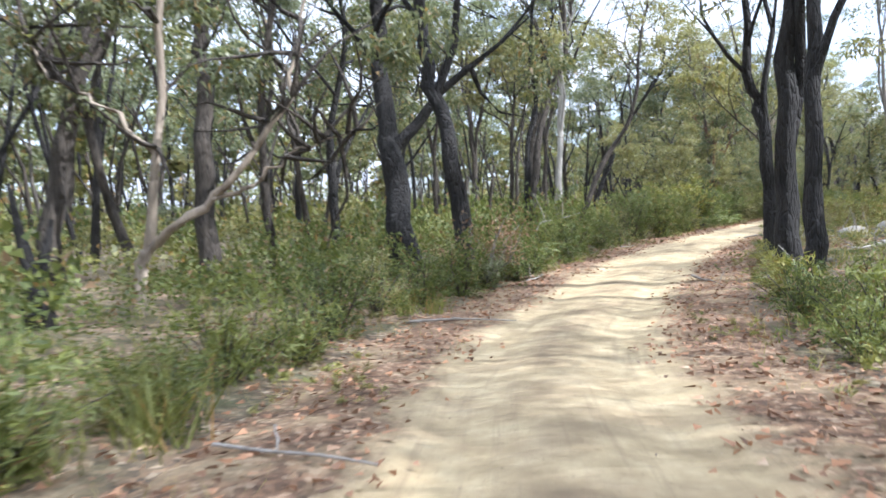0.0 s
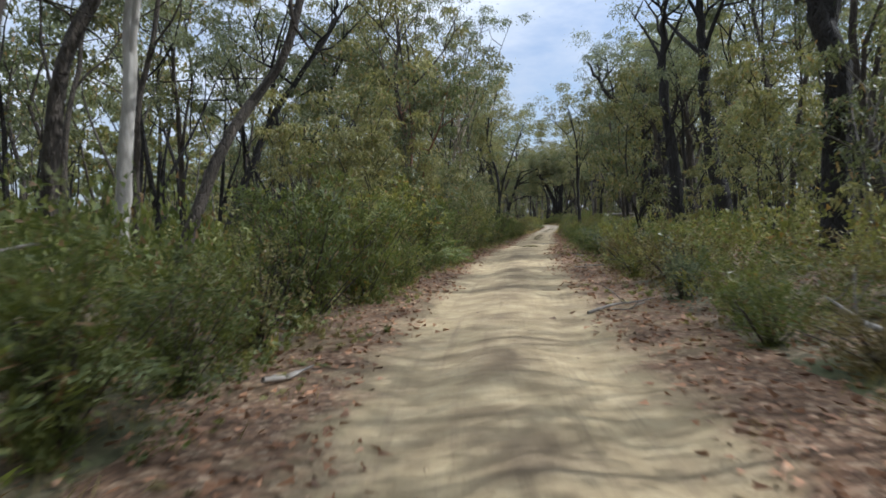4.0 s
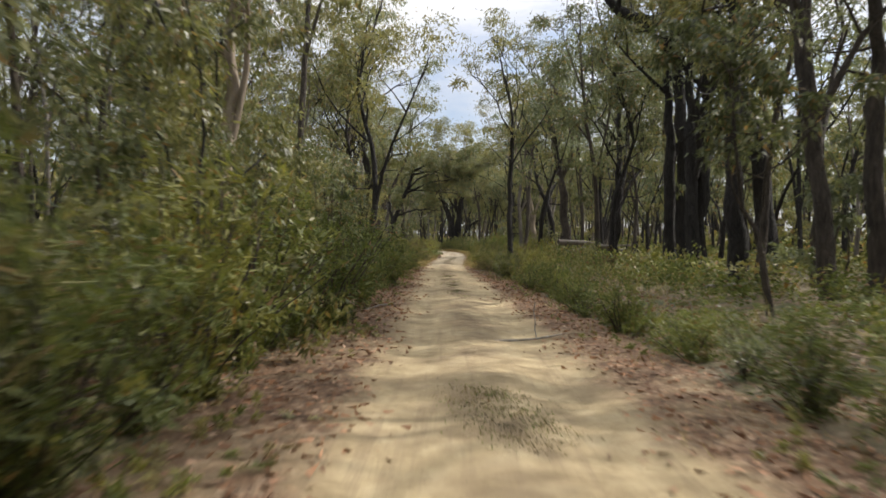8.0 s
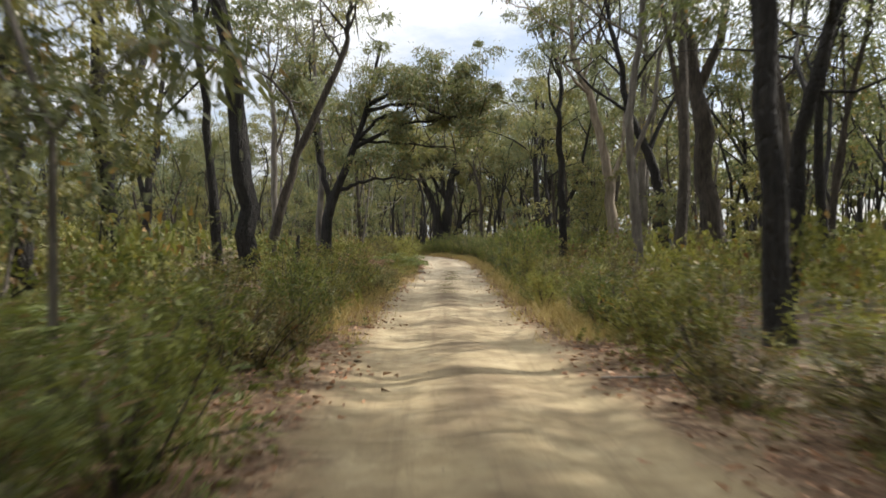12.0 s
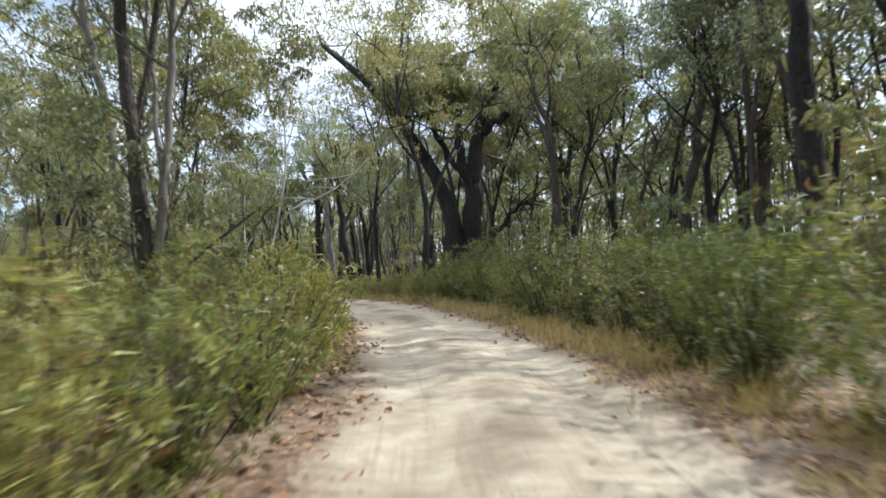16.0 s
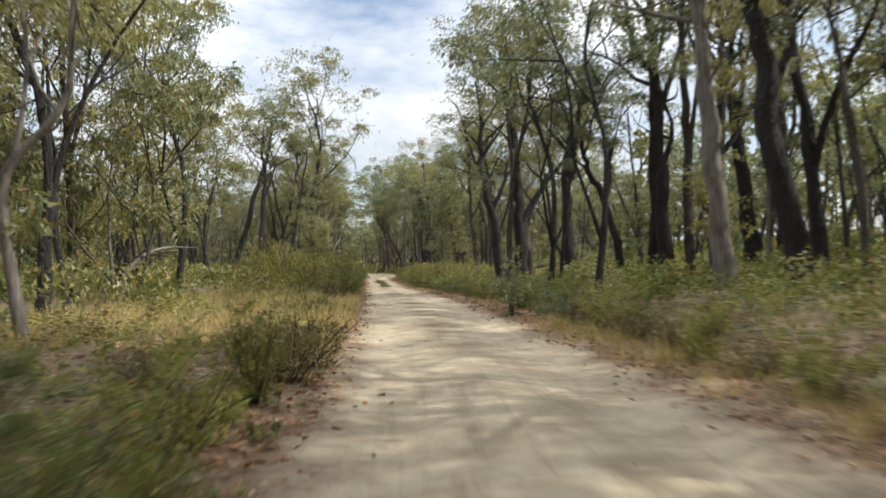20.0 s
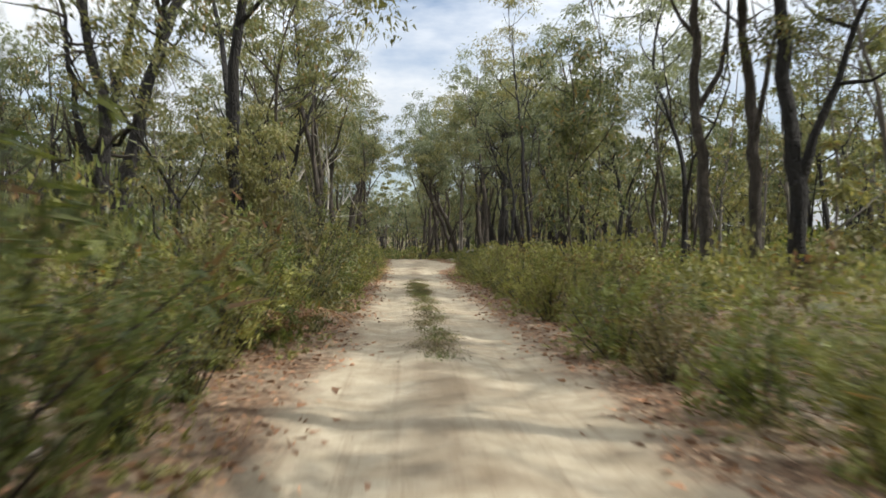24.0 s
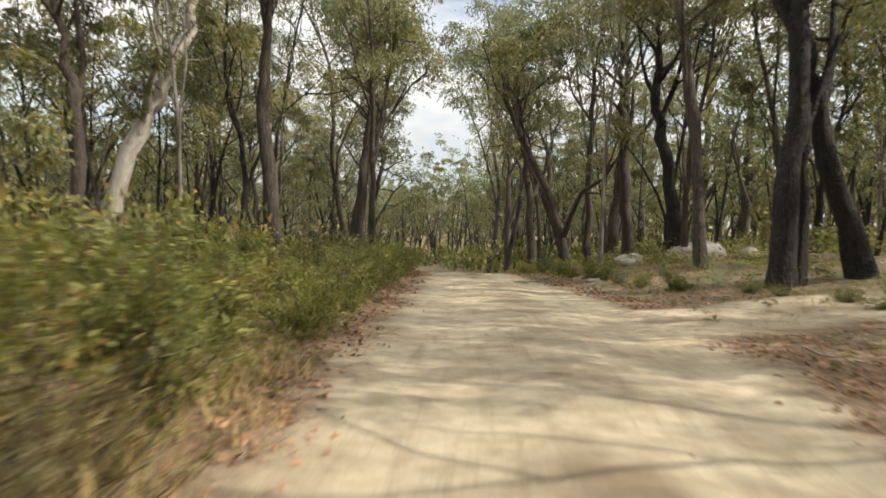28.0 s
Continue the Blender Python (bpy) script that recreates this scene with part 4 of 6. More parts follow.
LEAF_TURN = (LEAF_GUM, LEAF_OLIVE, LEAF_GREY)
NEAR_FORMS = [make_tree("gum_tree", shape, BARK[kind], LEAF_TURN[k % 3], f"gum tree with {BARK_WORDS[kind]} bark in the open woodland", "woodland gum trees")
              for k, (kind, shape) in enumerate(forest_shapes(9, 8, 44, 150, (0.185, 0.07), (9.5, 15.5), (0.08, 0.19), 7, True, 300, (0.34, 0.54)))]
SAPLINGS = [make_tree("gum_sapling", shape, BARK[kind], (LEAF_GUM, LEAF_OLIVE)[k % 2], f"leafy young gum sapling with {BARK_WORDS[kind]} stem beside the track", "gum saplings")
            for k, (kind, shape) in enumerate(forest_shapes(6, 8, 30, 110, (0.14, 0.05), (4.0, 6.5), (0.025, 0.045), 5, False, 350, (0.12, 0.2), 0.06))]
MID_SHAPES = forest_shapes(8, 6, 24, 58, (0.28, 0.112), (10.0, 16.0), (0.08, 0.18), 4, False, 400, (0.34, 0.52))
FAR_SHAPES = forest_shapes(6, 4, 20, 26, (0.55, 0.28), (11.0, 17.0), (0.09, 0.2), 3, False, 500, (0.22, 0.4))
LOW_SHAPES = forest_shapes(5, 4, 14, 60, (0.2, 0.08), (2.6, 5.5), (0.03, 0.05), 4, False, 600, (0.08, 0.2), 0.06)
used = set()


def plant(form, x, y, turn, size, up=0.0):
    m = pose(x, y, land_at(x, y), 0, 0, turn)
    sizes = (size, size, up or size)
    if form.name not in used:
        used.add(form.name)
        form.matrix_basis = m @ Matrix.Diagonal((*sizes, 1.0))
        return form
    made = copy_thing(form, m)
    made.scale = sizes
    return made


def repeat(geo, spots):
    """One geometry laid at many spots (x, y, z, turn, width, height), joined."""
    v, q = geo
    spots = np.asarray(spots, float)
    c, s = np.cos(spots[:, 3])[:, None], np.sin(spots[:, 3])[:, None]
    w, h = spots[:, 4:5], spots[:, 5:6]
    x = (v[None, :, 0] * c - v[None, :, 1] * s) * w + spots[:, 0:1]
    y = (v[None, :, 0] * s + v[None, :, 1] * c) * w + spots[:, 1:2]
    z = v[None, :, 2] * h + spots[:, 2:3]
    return np.stack([x, y, z], -1).reshape(-1, 3), (q[None] + (np.arange(len(spots)) * len(v))[:, None, None]).reshape(-1, q.shape[1])


def joined_woods(name, label, shapes, spots):
    """Trees too deep in the woods to be told apart: one object, by bark and leaf."""
    woods = tagged(new(name), label, "woodland", kind="stuff")
    bark, crown = {}, {}
    for k, (kind, (trunk_geo, wood, leaf_geo)) in enumerate(shapes):
        mine = spots[k::len(shapes)]
        if len(mine):
            bark.setdefault(kind, []).append(repeat(merge([trunk_geo, *wood]), mine))
            crown.setdefault(k % 3, []).append(repeat(leaf_geo, mine))
    for kind, geo in bark.items():
        part("trunk_mass", mesh_from("trunk_mass", *merge(geo), BARK[kind], smooth=True), woods)
    for k, geo in crown.items():
        part("leaf_mass", mesh_from("leaf_mass", *merge(geo), LEAF_TURN[k]), woods)


# spots that stand open among the scattered trees
CLEARED = ((27.4, 41.4), (36.8, 79.1), (39.0, 84.3), (48.8, 82.4), (78.4, 140.0), (67.0, 144.8), (68.0, 245.2), (66.8, 251.1), (83.9, 162.5), (71.1, 207.6), (31.4, 76.7), (62.1, 217.2), (60.5, 97.8), (82.6, 249.6), (27.7, 45.0), (83.0, 208.9), (42.1, 61.7), (79.4, 145.7), (87.2, 207.2))


def scatter_forest():
    rng, thin = np.random.default_rng(21), np.random.default_rng(22)
    taken = [(x, y) for x, y, _ in HEROES]
    cand = np.c_[rng.uniform(-70, 175, 9000), rng.uniform(-25, 400, 9000)]
    s, off, _ = track_place(cand)
    d = np.abs(off - centre(s))
    heights = land(cand)
    grid, near, mid, far = {}, [], [], []
    for (x, y), dd, ss, oo, z in zip(cand, d, s, off, heights):
        if dd < (14.0 if oo > 0 and 117 < ss < 168 else 9.5 if oo < 0 and (ss < 22 or 160 < ss < 204) else 5.2) or dd > 75 or ss < -12 or (y > 380 and dd > 40):
            continue
        if 8 < y < 48 and 0.07 < (x - 3.7) / (y + 1.1) < 0.31:
            continue
        if math.hypot(x - 83.1, y - 143.5) < 6.5:
            continue
        if oo < 0 and 200 < ss < 255 and dd < 40 and rng.random() < 0.8:
            continue
        if oo < 0 and 106 < ss < 150 and dd < 40 and rng.random() < 0.85:
            continue
        if oo > 0 and 206 < ss < 252 and 6 < dd < 60 and rng.random() < 0.72:
            continue
        gap = 2.7 if dd < 16 else (3.2 if dd < 36 else 3.8)
        if dd < 16 and any((x - a) ** 2 + (y - b) ** 2 < (3.2 if dd < 9 else 2.2) ** 2 for a, b in taken):
            continue
        cell = (int(x // 6), int(y // 6))
        if any((x - a) ** 2 + (y - b) ** 2 < gap**2 for i in (-1, 0, 1) for j in (-1, 0, 1) for a, b in grid.get((cell[0] + i, cell[1] + j), ())):
            continue
        if dd < 10 and rng.random() < (0.1 if 38 < ss < 88 else 0.5):
            continue
        grid.setdefault(cell, []).append((x, y))
        if oo < 0 and 108 < ss < 166 and dd > 8 and thin.random() < 0.82:
            continue
        if dd < 17 and len(near) < 240 and ss < 320:
            near.append((x, y))
            form, turn, size = NEAR_FORMS[int(rng.integers(len(NEAR_FORMS)))], rng.uniform(0, 360), rng.uniform(0.8, 1.15)
            if all((x - a) ** 2 + (y - b) ** 2 > 1.5 for a, b in CLEARED):
                plant(form, x, y, turn, size)
        else:
            size = rng.uniform(0.8, 1.2)
            (mid if dd < 36 else far).append((x, y, z, rng.uniform(0, 6.28), size, size))
    joined_woods("woodland", "open gum woodland with dark trunks behind the verge", MID_SHAPES, mid)
    joined_woods("far_woodland", "distant gum woodland closing the view", FAR_SHAPES, far)


scatter_forest()

# gums close behind the great forked one
for x0, y0, turn in ((85.5, 137.0, 30), (89.0, 133.5, 140), (91.5, 139.5, 250), (86.5, 129.0, 300), (93.5, 146.5, 80), (90.5, 126.5, 200), (94.5, 132.0, 10), (97.5, 139.0, 120), (84.0, 125.0, 260)):
    plant(NEAR_FORMS[turn % len(NEAR_FORMS)], x0, y0, turn, 1.1)
for x0, y0, turn in ((88.5, 143.0, 65), (91.0, 149.5, 190), (96.0, 143.5, 310), (88.0, 122.5, 20), (93.0, 121.0, 275), (100.5, 134.0, 130), (99.5, 146.5, 215), (86.8, 150.5, 340)):
    plant(NEAR_FORMS[turn % len(NEAR_FORMS)], x0, y0, turn, 1.2)
# tall crowns that close the sky behind it, beside the straight and past the crest
for x0, y0, turn, size in ((87.0, 147.5, 118, 1.6), (86.0, 155.5, 40, 1.7), (91.5, 153.5, 22, 1.65), (70.3, 215.5, 205, 1.45), (70.8, 224.0, 96, 1.4), (68.6, 284.0, 31, 1.4), (78.6, 288.0, 74, 1.5), (77.6, 299.0, 155, 1.6), (81.0, 306.0, 260, 1.6), (67.0, 296.0, 12, 1.5)):
    plant(NEAR_FORMS[turn % len(NEAR_FORMS)], x0, y0, turn, size)
# tall gums that stand close and hang over the track
for s0, e0, left, turn in ((150.0, 4.2, True, 40), (157.0, 5.2, True, 200), (88.0, 2.6, True, 15), (93.5, 3.4, True, 250), (97.0, 2.6, False, 130),
                           (160.5, 2.6, False, 55), (166.0, 2.4, False, 210), (163.0, 5.6, True, 95), (198.0, 11.0, True, 70), (203.0, 8.5, True, 310), (207.0, 12.5, True, 180), (213.0, 8.8, True, 20), (193.5, 13.5, True, 140), (283.0, 2.6, False, 160), (288.0, 2.4, True, 60)):
    k0 = int((s0 + START) / 0.5)
    o0 = float(centre(s0) + (-1 if left else 1) * (half_width(s0) + e0))
    plant(NEAR_FORMS[int(s0) % len(NEAR_FORMS)], LINE[k0, 0] + AHEAD[k0, 1] * o0, LINE[k0, 1] - AHEAD[k0, 0] * o0, turn, 1.12)
# taller gums where the canopy closes over the bend and the crest
for s0, e0, left, turn in ((113.0, 12.0, False, 75), (122.0, 14.0, False, 160), (104.0, 6.0, True, 110), (278.0, 4.5, False, 190), (292.0, 5.0, False, 15), (299.0, 4.5, True, 280)):
    k0 = int((s0 + START) / 0.5)
    o0 = float(centre(s0) + (-1 if left else 1) * (half_width(s0) + e0))
    plant(NEAR_FORMS[int(s0) % len(NEAR_FORMS)], LINE[k0, 0] + AHEAD[k0, 1] * o0, LINE[k0, 1] - AHEAD[k0, 0] * o0, turn, 1.35)


# ---- undergrowth ----
def scrub_height(s, left):
    """How tall the scrub stands beside the track, by metres along it."""
    if left:
        return np.interp(s, [0, 14, 22, 30, 42, 66, 74, 80, 95, 107, 110, 119, 122, 135, 150, 166, 179, 183, 200, 204, 235, 245, 275], [0.85, 1.55, 2.1, 2.5, 2.6, 2.8, 2.3, 2.2, 1.9, 1.5, 1.0, 1.0, 1.7, 2.0, 1.8, 1.5, 1.4, 0.45, 0.45, 2.7, 2.8, 2.2, 1.8])
    return np.interp(s, [0, 9, 13, 23, 30, 40, 50, 60, 72, 80, 95, 110, 118, 130, 148, 153, 160, 170, 200, 204, 212, 220, 250, 256, 272, 280], [1.0, 1.0, 0.7, 0.75, 1.3, 1.5, 1.1, 0.9, 1.1, 1.5, 1.6, 1.6, 2.0, 2.5, 2.7, 1.7, 1.6, 1.1, 1.0, 0.6, 0.9, 1.6, 1.7, 0.4, 0.45, 0.8])


def verge(s, left):
    """Metres of bare or littered verge between the sand's edge and the scrub."""
    if left:
        return np.interp(s, [0, 10, 16, 24, 60, 75, 80, 95, 100, 181, 183, 201, 205, 250, 270], [1.5, 1.2, 0.7, 0.45, 0.3, 0.35, 0.25, 0.45, 0.2, 0.2, 1.0, 0.9, 0.1, 0.15, 0.45])
    return np.interp(s, [0, 20, 40, 60, 82, 96, 115, 150, 175, 205, 214, 222, 250, 257, 270, 276], [1.5, 1.1, 1.0, 0.9, 0.7, 0.4, 0.3, 0.4, 0.7, 1.0, 0.6, 0.35, 0.5, 4.0, 4.0, 0.9])


def shrub_form(name, rng, height, width, stems, fine, leaf, mat, label, broad=False, up=0.5, split=False):
    ob = new(name)
    ob.empty_display_size = 0.2
    tagged(ob, label, "shrub", "shrubs beside the track")
    wood, geo = shrub_geo(rng, height, width, stems, fine, leaf, broad, up)
    for piece in wood if split else [merge(wood)]:
        part("stem" if split else "brushwood", mesh_from("brushwood", *piece, BARK["brown"]), ob)
    part("foliage", mesh_from("foliage", *geo, mat), ob)
    return ob


def shrub_geo(rng, height, width, stems, fine, leaf, broad=False, up=0.5):
    wood, tips = [], []
    for k in range(stems):
        a = k * 2.4 + rng.uniform(-0.3, 0.3)
        lean = rng.uniform(0.15, 1.0) * width
        top = np.array([math.cos(a) * lean, math.sin(a) * lean, height * rng.uniform(0.55, 1.0) * (1 - 0.4 * (lean / width) ** 2)])
        line = smooth_line([(0, 0, -0.1), top * [0.45, 0.45, 0.5] + rng.normal(0, 0.05, 3), top], 5)
        wood.append(tube(line, np.linspace(0.014, 0.004, 5), 3, rng))
        tips.append(line)
    tips = np.array(tips)

    per = 20
    tufts = max(1, fine // per)
    i, f = rng.integers(0, stems, tufts), rng.beta(1.35, 1.0, tufts)
    k = np.minimum((f * 4).astype(int), 3)
    base = tips[i, k] + (tips[i, k + 1] - tips[i, k]) * (f * 4 - k)[:, None] + rng.normal(0, 0.09, (tufts, 3))
    lean = unit(rng.normal(0, 0.5, (tufts, 3)) + np.array([0, 0, up]) + base * [0.6 / width, 0.6 / width, 0.0])
    way = (lean[:, None] + rng.normal(0, 0.6, (tufts, per, 3))).reshape(-1, 3)
    root = (base[:, None] + lean[:, None] * rng.uniform(-0.1, 0.12, (tufts, per, 1)) + rng.normal(0, 0.045, (tufts, per, 3))).reshape(-1, 3)
    root[:, 2] = np.maximum(root[:, 2], 0.02)
    return wood, (leaves if broad else blades)(root, way, leaf[0], leaf[1], rng)


R = np.random.default_rng
SHRUBS = [
    shrub_form("heath_shrub", R(1), 1.0, 0.75, 15, 1700, (0.11, 0.022), LEAF_SHRUB, "feathery dark green heath shrub beside the track", False, 0.7),
    shrub_form("heath_shrub", R(2), 1.0, 0.85, 15, 1700, (0.1, 0.022), LEAF_SHRUB, "bushy green heath shrub beside the track", False, 0.5),
    shrub_form("heath_shrub", R(3), 1.0, 0.7, 15, 1700, (0.11, 0.022), LEAF_YELLOW, "feathery yellow-green heath shrub beside the track", False, 0.8),
    shrub_form("heath_shrub", R(4), 1.0, 0.8, 15, 1650, (0.1, 0.022), LEAF_YELLOW, "olive-yellow heath shrub beside the track", False, 0.5),
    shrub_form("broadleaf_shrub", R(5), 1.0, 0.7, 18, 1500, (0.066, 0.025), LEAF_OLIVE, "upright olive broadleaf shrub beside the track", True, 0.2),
    shrub_form("broadleaf_shrub", R(6), 1.0, 0.7, 18, 1500, (0.064, 0.024), LEAF_GREY, "grey-green broadleaf shrub beside the track", True, 0.2),
    shrub_form("heath_shrub", R(7), 1.0, 0.8, 16, 1700, (0.1, 0.02), LEAF_TAN, "half-dry olive-brown heath shrub beside the track", False, 0.6),
]
TALL_SHRUBS = [
    shrub_form("wattle_shrub", R(11), 2.2, 1.15, 28, 3400, (0.125, 0.025), LEAF_SHRUB, "tall feathery dark green wattle shrub crowding the track", False, 0.4),
    shrub_form("wattle_shrub", R(12), 2.2, 1.05, 28, 3300, (0.125, 0.025), LEAF_SHRUB, "tall dense green wattle shrub crowding the track", False, 0.2),
    shrub_form("wattle_shrub", R(13), 2.2, 1.1, 28, 3300, (0.125, 0.025), LEAF_YELLOW, "tall yellow-green wattle shrub crowding the track", False, 0.4),
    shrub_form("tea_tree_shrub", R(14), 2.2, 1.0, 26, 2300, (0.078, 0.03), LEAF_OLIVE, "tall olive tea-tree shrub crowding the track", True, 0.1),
]


def halved(geo):
    """Quads cut into triangles."""
    v, q = geo
    return v, np.concatenate([q[:, [0, 1, 2]], q[:, [0, 2, 3]]])


def beside(s, left, e):
    """Ground points e metres past the sand's edge."""
    s, e = np.asarray(s, float), np.asarray(e, float)
    k = (s + START) / 0.5
    base = np.stack([np.interp(k, np.arange(len(LINE)), LINE[:, c]) for c in range(2)], 1)
    dirn = np.stack([np.interp(k, np.arange(len(LINE)), AHEAD[:, c]) for c in range(2)], 1)
    o = centre(s) + np.where(left, -1.0, 1.0) * (half_width(s) + e)
    return base + np.stack([dirn[:, 1], -dirn[:, 0]], 1) * o[:, None]


def zone_pool(s, left):
    z = math.sin(s * 0.09 + (2.2 if not left else 0.0)) + 0.6 * math.sin(s * 0.31)
    if left and s > 100 or s > 225:
        z -= 0.7
    if left and (100 < s < 160 or 204 < s < 252):
        z -= 0.6
    if s < 95:
        z += 0.5
    # dark green shrubs favoured here; their darker leaf colour also stands in for shade
    if left and 6 < s < 82:
        z += 0.9
    return z


def scatter_shrubs():
    rng = np.random.default_rng(8)
    for left in (True, False):
        s = -2.0
        while s < 292:
            e = float(verge(s, left)) + rng.uniform(0.1, 0.75)
            z = zone_pool(s, left)
            pool = [0, 1, 0, 1, 5, 0] if z > 0.5 else ([2, 3, 6, 3, 4, 6] if z < -0.5 else [0, 2, 1, 3, 6, 5])
            high = [0, 1, 0, 3] if z > 0.2 else [2, 2, 3, 1]
            h = float(scrub_height(s, left)) * rng.uniform(0.55, 1.08) * (0.4 if left and 120.5 < s < 128.5 else 1.0)
            x, y = beside([s], [left], [e + 0.25 * max(0.0, h - 0.8)])[0]
            if h > 1.35:
                plant(TALL_SHRUBS[high[int(rng.integers(4))]], x, y, rng.uniform(0, 360), h / 2.2 * rng.uniform(0.85, 1.1), h / 2.2)
            else:
                plant(SHRUBS[pool[int(rng.integers(6))]], x, y, rng.uniform(0, 360), min(1.3, 0.55 + 0.5 * h), h)
            s += rng.uniform(1.1, 1.8)
    # the scrub behind, too dense to tell apart
    low = [shrub_geo(R(20 + k), 1.0, 0.85, 11, 220, (0.12, 0.028), False, 0.5)[1] for k in range(3)] + [halved(shrub_geo(R(30 + k), 1.0, 0.8, 10, 220, (0.062, 0.03), True, 0.1)[1]) for k in range(2)]
    high = [shrub_geo(R(50 + k), 2.2, 1.1, 16, 560, (0.16, 0.034), False, 0.4)[1] for k in range(3)] + [halved(shrub_geo(R(55 + k), 2.2, 1.0, 14, 420, (0.095, 0.042), True, 0.1)[1]) for k in range(2)]
    hedge = [chips(unit(R(70 + k).normal(size=(95, 3))) * R(75 + k).random((95, 1)) ** 0.4 * [1.0, 1.0, 0.55] + [0, 0, 0.5], 0.19, R(80 + k)) for k in range(3)]
    small = [shrub_geo(R(90 + k), 1.0, 0.9, 7, 60, (0.2, 0.06), False, 0.5)[1] for k in range(4)]
    deep, mid = [], []
    for k in range(4):
        g = R(40 + k)
        hub = unit(g.normal(size=(10, 3))) * g.random((10, 1)) ** 0.5 * [0.85, 0.85, 0.42] + [0, 0, 0.5]
        mid.append(chips((hub[:, None] + g.normal(0, 0.12, (10, 18, 3))).reshape(-1, 3), 0.088, g))
        deep.append(chips((hub[:, None] + g.normal(0, 0.13, (10, 12, 3))).reshape(-1, 3), 0.125, g))
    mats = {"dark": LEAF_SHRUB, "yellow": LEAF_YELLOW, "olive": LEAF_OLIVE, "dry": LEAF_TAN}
    lots = {}
    for left in (True, False):
        n = 1500
        s, e = rng.uniform(-8, 300, n), rng.random(n) ** 1.25 * 6.0 + 0.35
        xy = beside(s, np.full(n, left), e + verge(s, left))
        hs, zz = scrub_height(s, left), land(xy)
        for k in range(n):
            z = zone_pool(s[k], left) + rng.normal(0, 0.45)
            kind = "dark" if z > 0.15 else ("olive" if z > -0.35 else ("yellow", "dry")[k % 5 > 2])
            h = hs[k] * rng.uniform(0.35, 1.12) * (0.75 + 0.06 * e[k]) * (1.0 + 0.25 * math.sin(xy[k][0] * 1.1 + 1.7 * math.sin(xy[k][1] * 0.7)))
            if left and 120.5 < s[k] < 128.5 and e[k] < 1.6:
                continue
            if e[k] > 3.0:
                lots.setdefault((kind, 4), []).append((*xy[k], zz[k], rng.uniform(0, 6.28), rng.uniform(0.9, 1.3), h))
            elif h > 1.3:
                lots.setdefault((kind, 2), []).append((*xy[k], zz[k], rng.uniform(0, 6.28), h / 2.2 * rng.uniform(0.8, 1.1), h / 2.2))
            else:
                lots.setdefault((kind, 0), []).append((*xy[k], zz[k], rng.uniform(0, 6.28), min(1.4, 0.6 + 0.45 * h), h))
        n = 1500
        s, e = rng.uniform(-12, 320, n), 6.0 + rng.random(n) * 26.0
        xy = beside(s, np.full(n, left), e)
        zz = land(xy)
        for k in range(n):
            kind = ("dark", "yellow", "olive")[int(rng.integers(3))]
            h = rng.uniform(0.7, 1.5) + (0.4 if left else 0.0)
            lots.setdefault((kind, 1), []).append((*xy[k], zz[k], rng.uniform(0, 6.28), rng.uniform(1.0, 1.6), h))
        n = 1300
        s, e = rng.uniform(-12, 360, n), 24.0 + rng.random(n) * 56.0
        xy = beside(s, np.full(n, left), e)
        zz = land(xy)
        for k in range(n):
            lots.setdefault((("dark", "yellow", "olive")[k % 3], 3), []).append((*xy[k], zz[k], rng.uniform(0, 6.28), rng.uniform(1.4, 2.6), rng.uniform(1.4, 3.2)))
        # thick heath where the walk sets out
        n = 260
        s, e = rng.uniform(-8, 34, n), rng.random(n) * 9.0 + 0.2
        xy = beside(s, np.full(n, left), e + verge(s, left))
        zz = land(xy)
        for k in range(n):
            h = ((0.75 if s[k] < 14 else 1.15) if left else (0.5 if 12 < s[k] < 25 else 0.8)) * rng.uniform(0.45, 1.15)
            lots.setdefault((("dark", "dark", "olive")[k % 3], 4 if e[k] > 2.5 else 0), []).append((*xy[k], zz[k], rng.uniform(0, 6.28), rng.uniform(0.8, 1.25), h))
        # thicket closing the view behind the crest
        n = 170
        xy = np.c_[rng.uniform(45, 98, n), rng.uniform(288, 348, n)]
        ts, to, zz = *track_place(xy)[:2], land(xy)
        for k in range(n):
            if abs(to[k] - centre(ts[k])) > 4.2:
                lots.setdefault((("dark", "olive", "dark")[k % 3], 3), []).append((*xy[k], zz[k], rng.uniform(0, 6.28), rng.uniform(1.2, 2.0), rng.uniform(1.6, 3.4)))
        # low growth creeping on to the sand's edge
        n = 1900
        s, e = rng.uniform(-8, 292, n), rng.random(n) ** 0.8 * 1.5
        xy = beside(s, np.full(n, left), e * (0.3 + verge(s, left)))
        zz = foot(xy)
        for k in range(n):
            if math.sin(s[k] * 0.8 + 2 * math.sin(s[k] * 0.23)) + rng.normal(0, 0.5) < -0.1:
                continue
            kind = ("dark", "yellow", "olive", "dry")[int(rng.integers(4))]
            h = rng.uniform(0.12, 0.42) * (0.6 + 0.6 * e[k])
            lots.setdefault((kind, 5), []).append((*xy[k], zz[k] - 0.02, rng.uniform(0, 6.28), rng.uniform(0.25, 0.5), h))
    words = {"dark": "dark green", "yellow": "yellow-green", "olive": "olive", "dry": "half-dry olive-brown"}
    for (kind, depth), spots in lots.items():
        src = (low, deep, high, hedge, mid, small)[depth]
        geo = merge([repeat(g, spots[k::len(src)]) for k, g in enumerate(src)])
        ob = new("scrub", mesh_from("scrub", *geo, mats[kind]))
